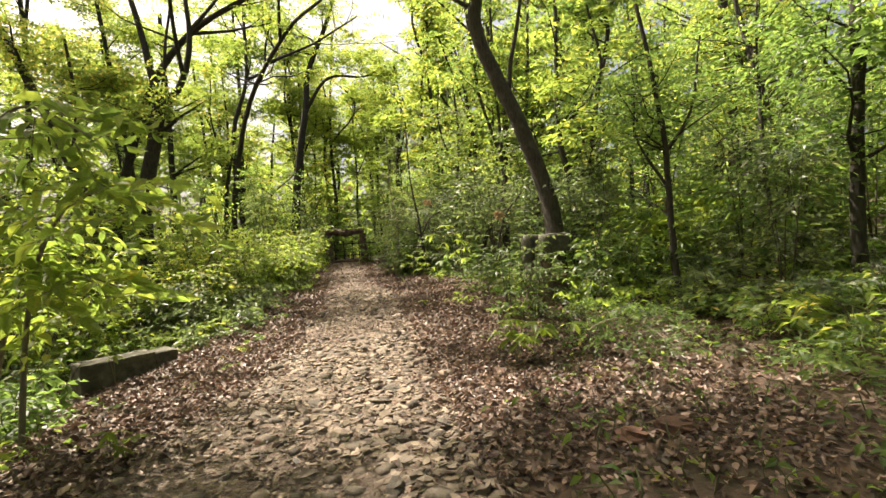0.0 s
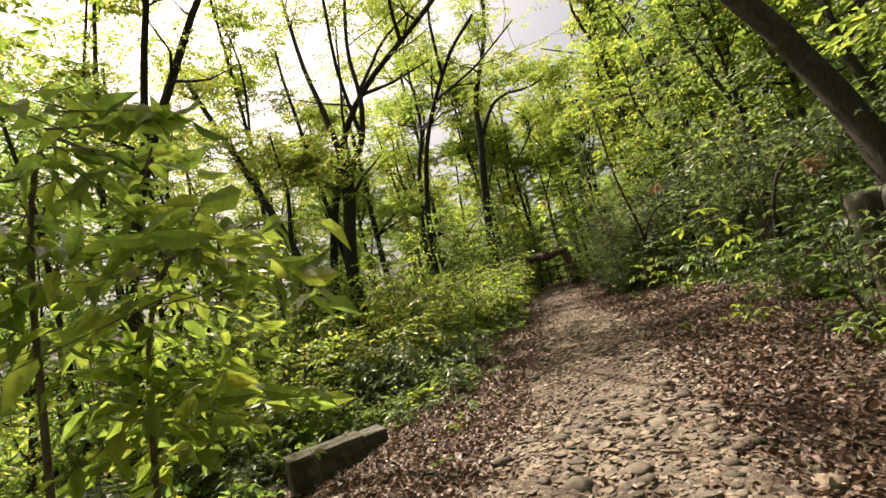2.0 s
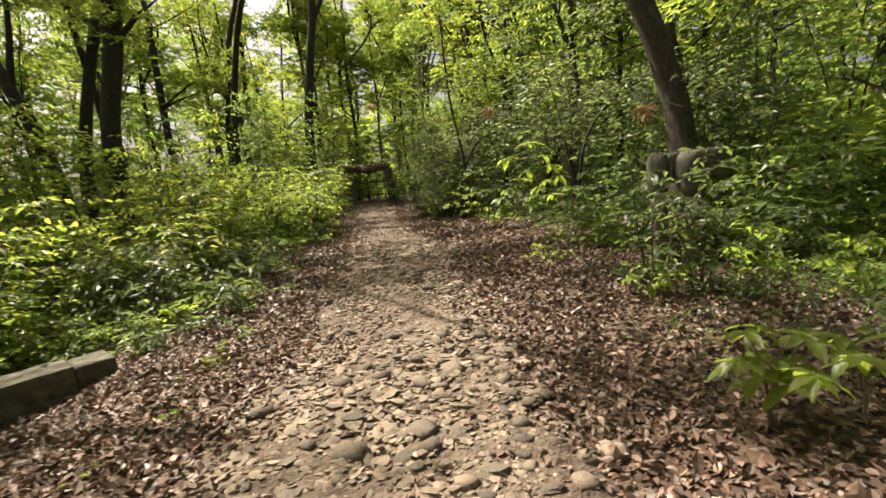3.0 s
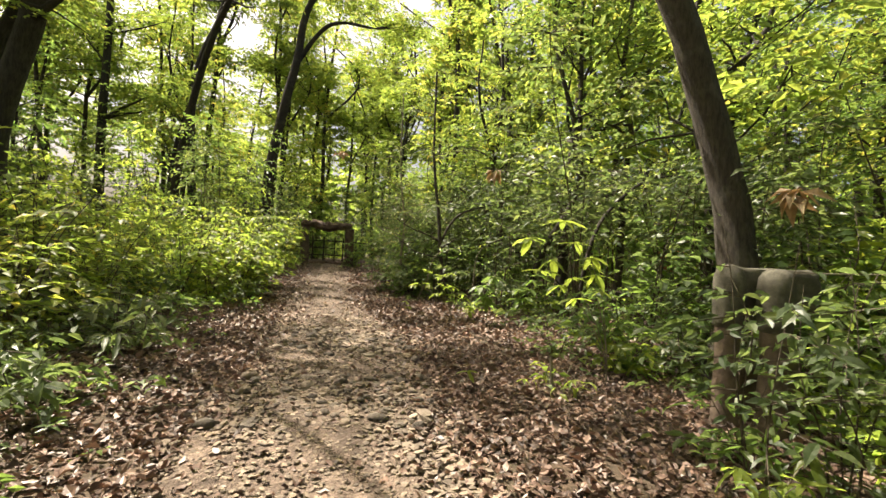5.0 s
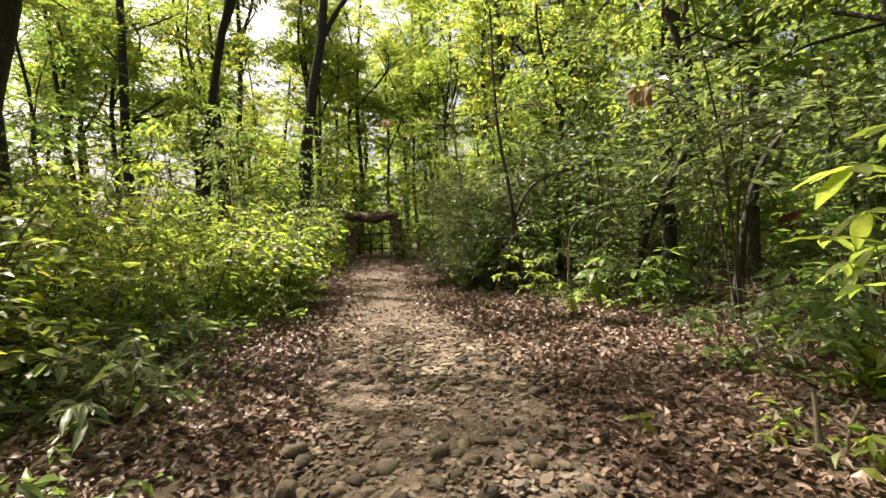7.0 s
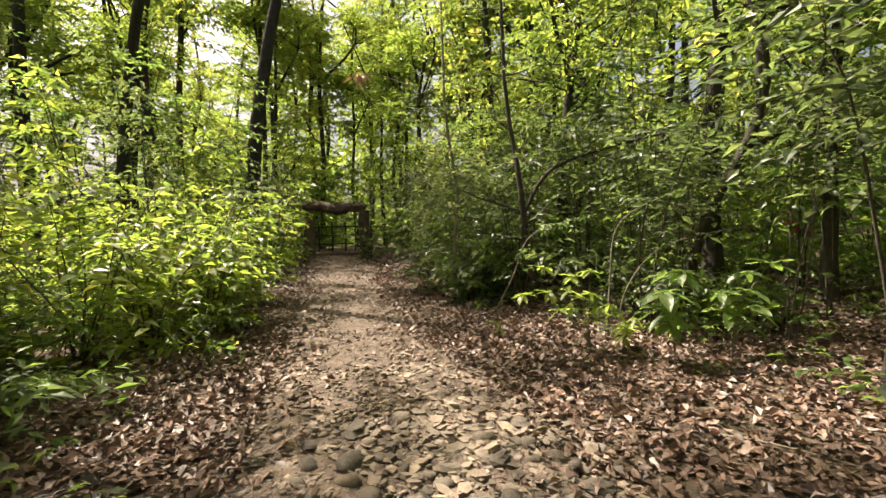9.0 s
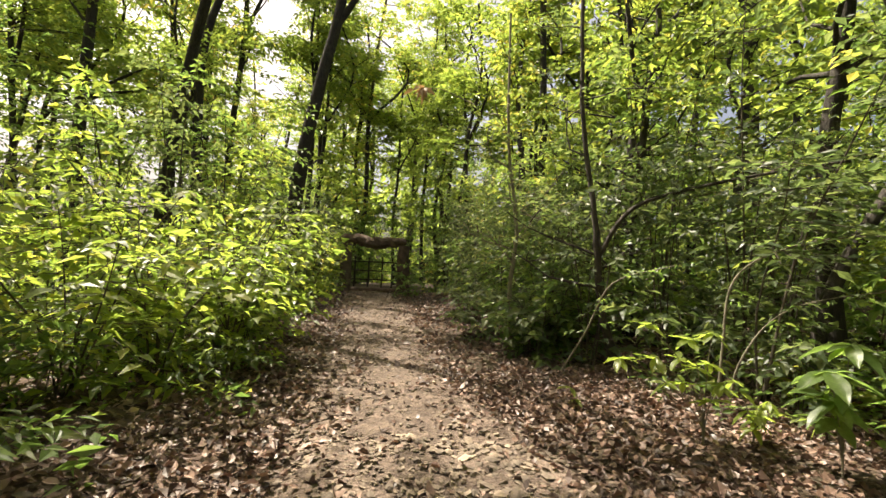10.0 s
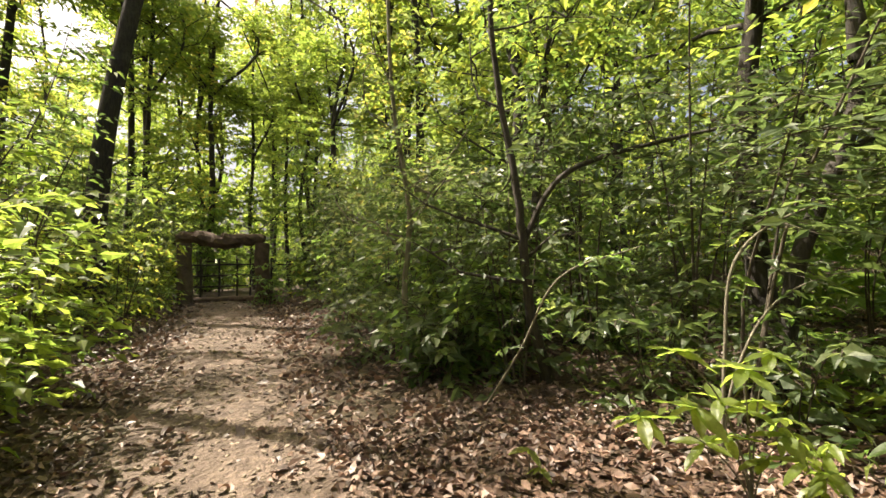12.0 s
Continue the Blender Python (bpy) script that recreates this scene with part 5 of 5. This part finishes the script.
stone_rng = np.random.default_rng(33)
stone_meshes = []
for _ in range(12):
    v, f = blob(stone_rng, (1.0, stone_rng.uniform(0.55, 0.95), stone_rng.uniform(0.28, 0.5)), 0.13)
    stone_meshes.append(fast_mesh("stone", v, f, mat_cobble if len(stone_meshes) % 3 else mat_stone, stone_rng.uniform() < 0.6))
stone_spots = []
for _ in range(4000):
    kind = stone_rng.uniform()
    y = stone_rng.uniform(2.2, 9.0) if kind < 0.5 else stone_rng.uniform(10.1, 11.7) if kind < 0.78 else stone_rng.uniform(12.4, 14.2)
    lo, hi = np.interp(y, EDGE_Y, EDGE_L), np.interp(y, EDGE_Y, EDGE_R)
    band = 0.45 + 0.55 * math.sin(y * 1.5 - 0.6) ** 2 if kind < 0.5 else 1.0
    x = lo + (hi - lo) * (stone_rng.beta(3.2, 1.6) if stone_rng.uniform() < 0.7 else stone_rng.uniform(0.02, 0.98))
    s = 0.05 + 0.115 * stone_rng.beta(1.4, 2.9)
    if stone_rng.uniform() > band:
        continue
    if all((x - a) ** 2 + (y - c) ** 2 > (0.85 * (s + r)) ** 2 for a, c, r in stone_spots):
        stone_spots.append((x, y, s))
    if len(stone_spots) >= 300:
        break
for x, y, s in stone_spots:
    m = Matrix.Translation((x, y, path_top(x, y) + s * 0.03)) @ Matrix.Rotation(stone_rng.uniform(0, 6.28), 4, "Z") @ Matrix.Rotation(stone_rng.normal(0, 0.15), 4, "X") @ Matrix.Scale(s, 4)
    under("stone", stone_meshes[stone_rng.integers(12)], path, m=m)


def pebbles(n):
    """Flat stones and gravel trodden into the path, in bands of coarse and fine."""
    k = np.random.default_rng(44)
    shapes = [blob(k, (1.0, k.uniform(0.55, 0.9), k.uniform(0.3, 0.5)), 0.2, 5, 3) for _ in range(10)]
    y = np.where(k.uniform(0, 1, n) < 0.75, k.uniform(1.2, 15.5, n), k.uniform(1.2, 25, n))
    lo, hi = np.interp(y, EDGE_Y, EDGE_L), np.interp(y, EDGE_Y, EDGE_R)
    x = lo - 0.15 + (hi - lo + 0.35) * k.uniform(0, 1, n)
    coarse = np.clip(0.55 + 0.6 * wobble(x * 1.1, y * 1.1, 9.0), 0.15, 1.0) * np.where(y > 16, 0.5, 1.0)
    s = 0.018 + 0.085 * k.beta(1.1, 2.7, n) * coarse
    z = land(x, y) + 0.042 * np.clip(-off_path(x, y) / 0.3, 0.4, 1)
    out = []
    for i in range(n):
        v, f = shapes[k.integers(10)]
        m = np.array(Euler((k.normal(0, 0.22), k.normal(0, 0.22), k.uniform(0, 6.28))).to_matrix())
        out.append(((v * s[i]) @ m.T + np.array([x[i], y[i], z[i]]), f))
    return join(out)


V, F = pebbles(12500)
under("pebbles", fast_mesh("pebbles", V, F, mat_stone), path, "small pale pebbles pressed into the dirt", kind="stuff")
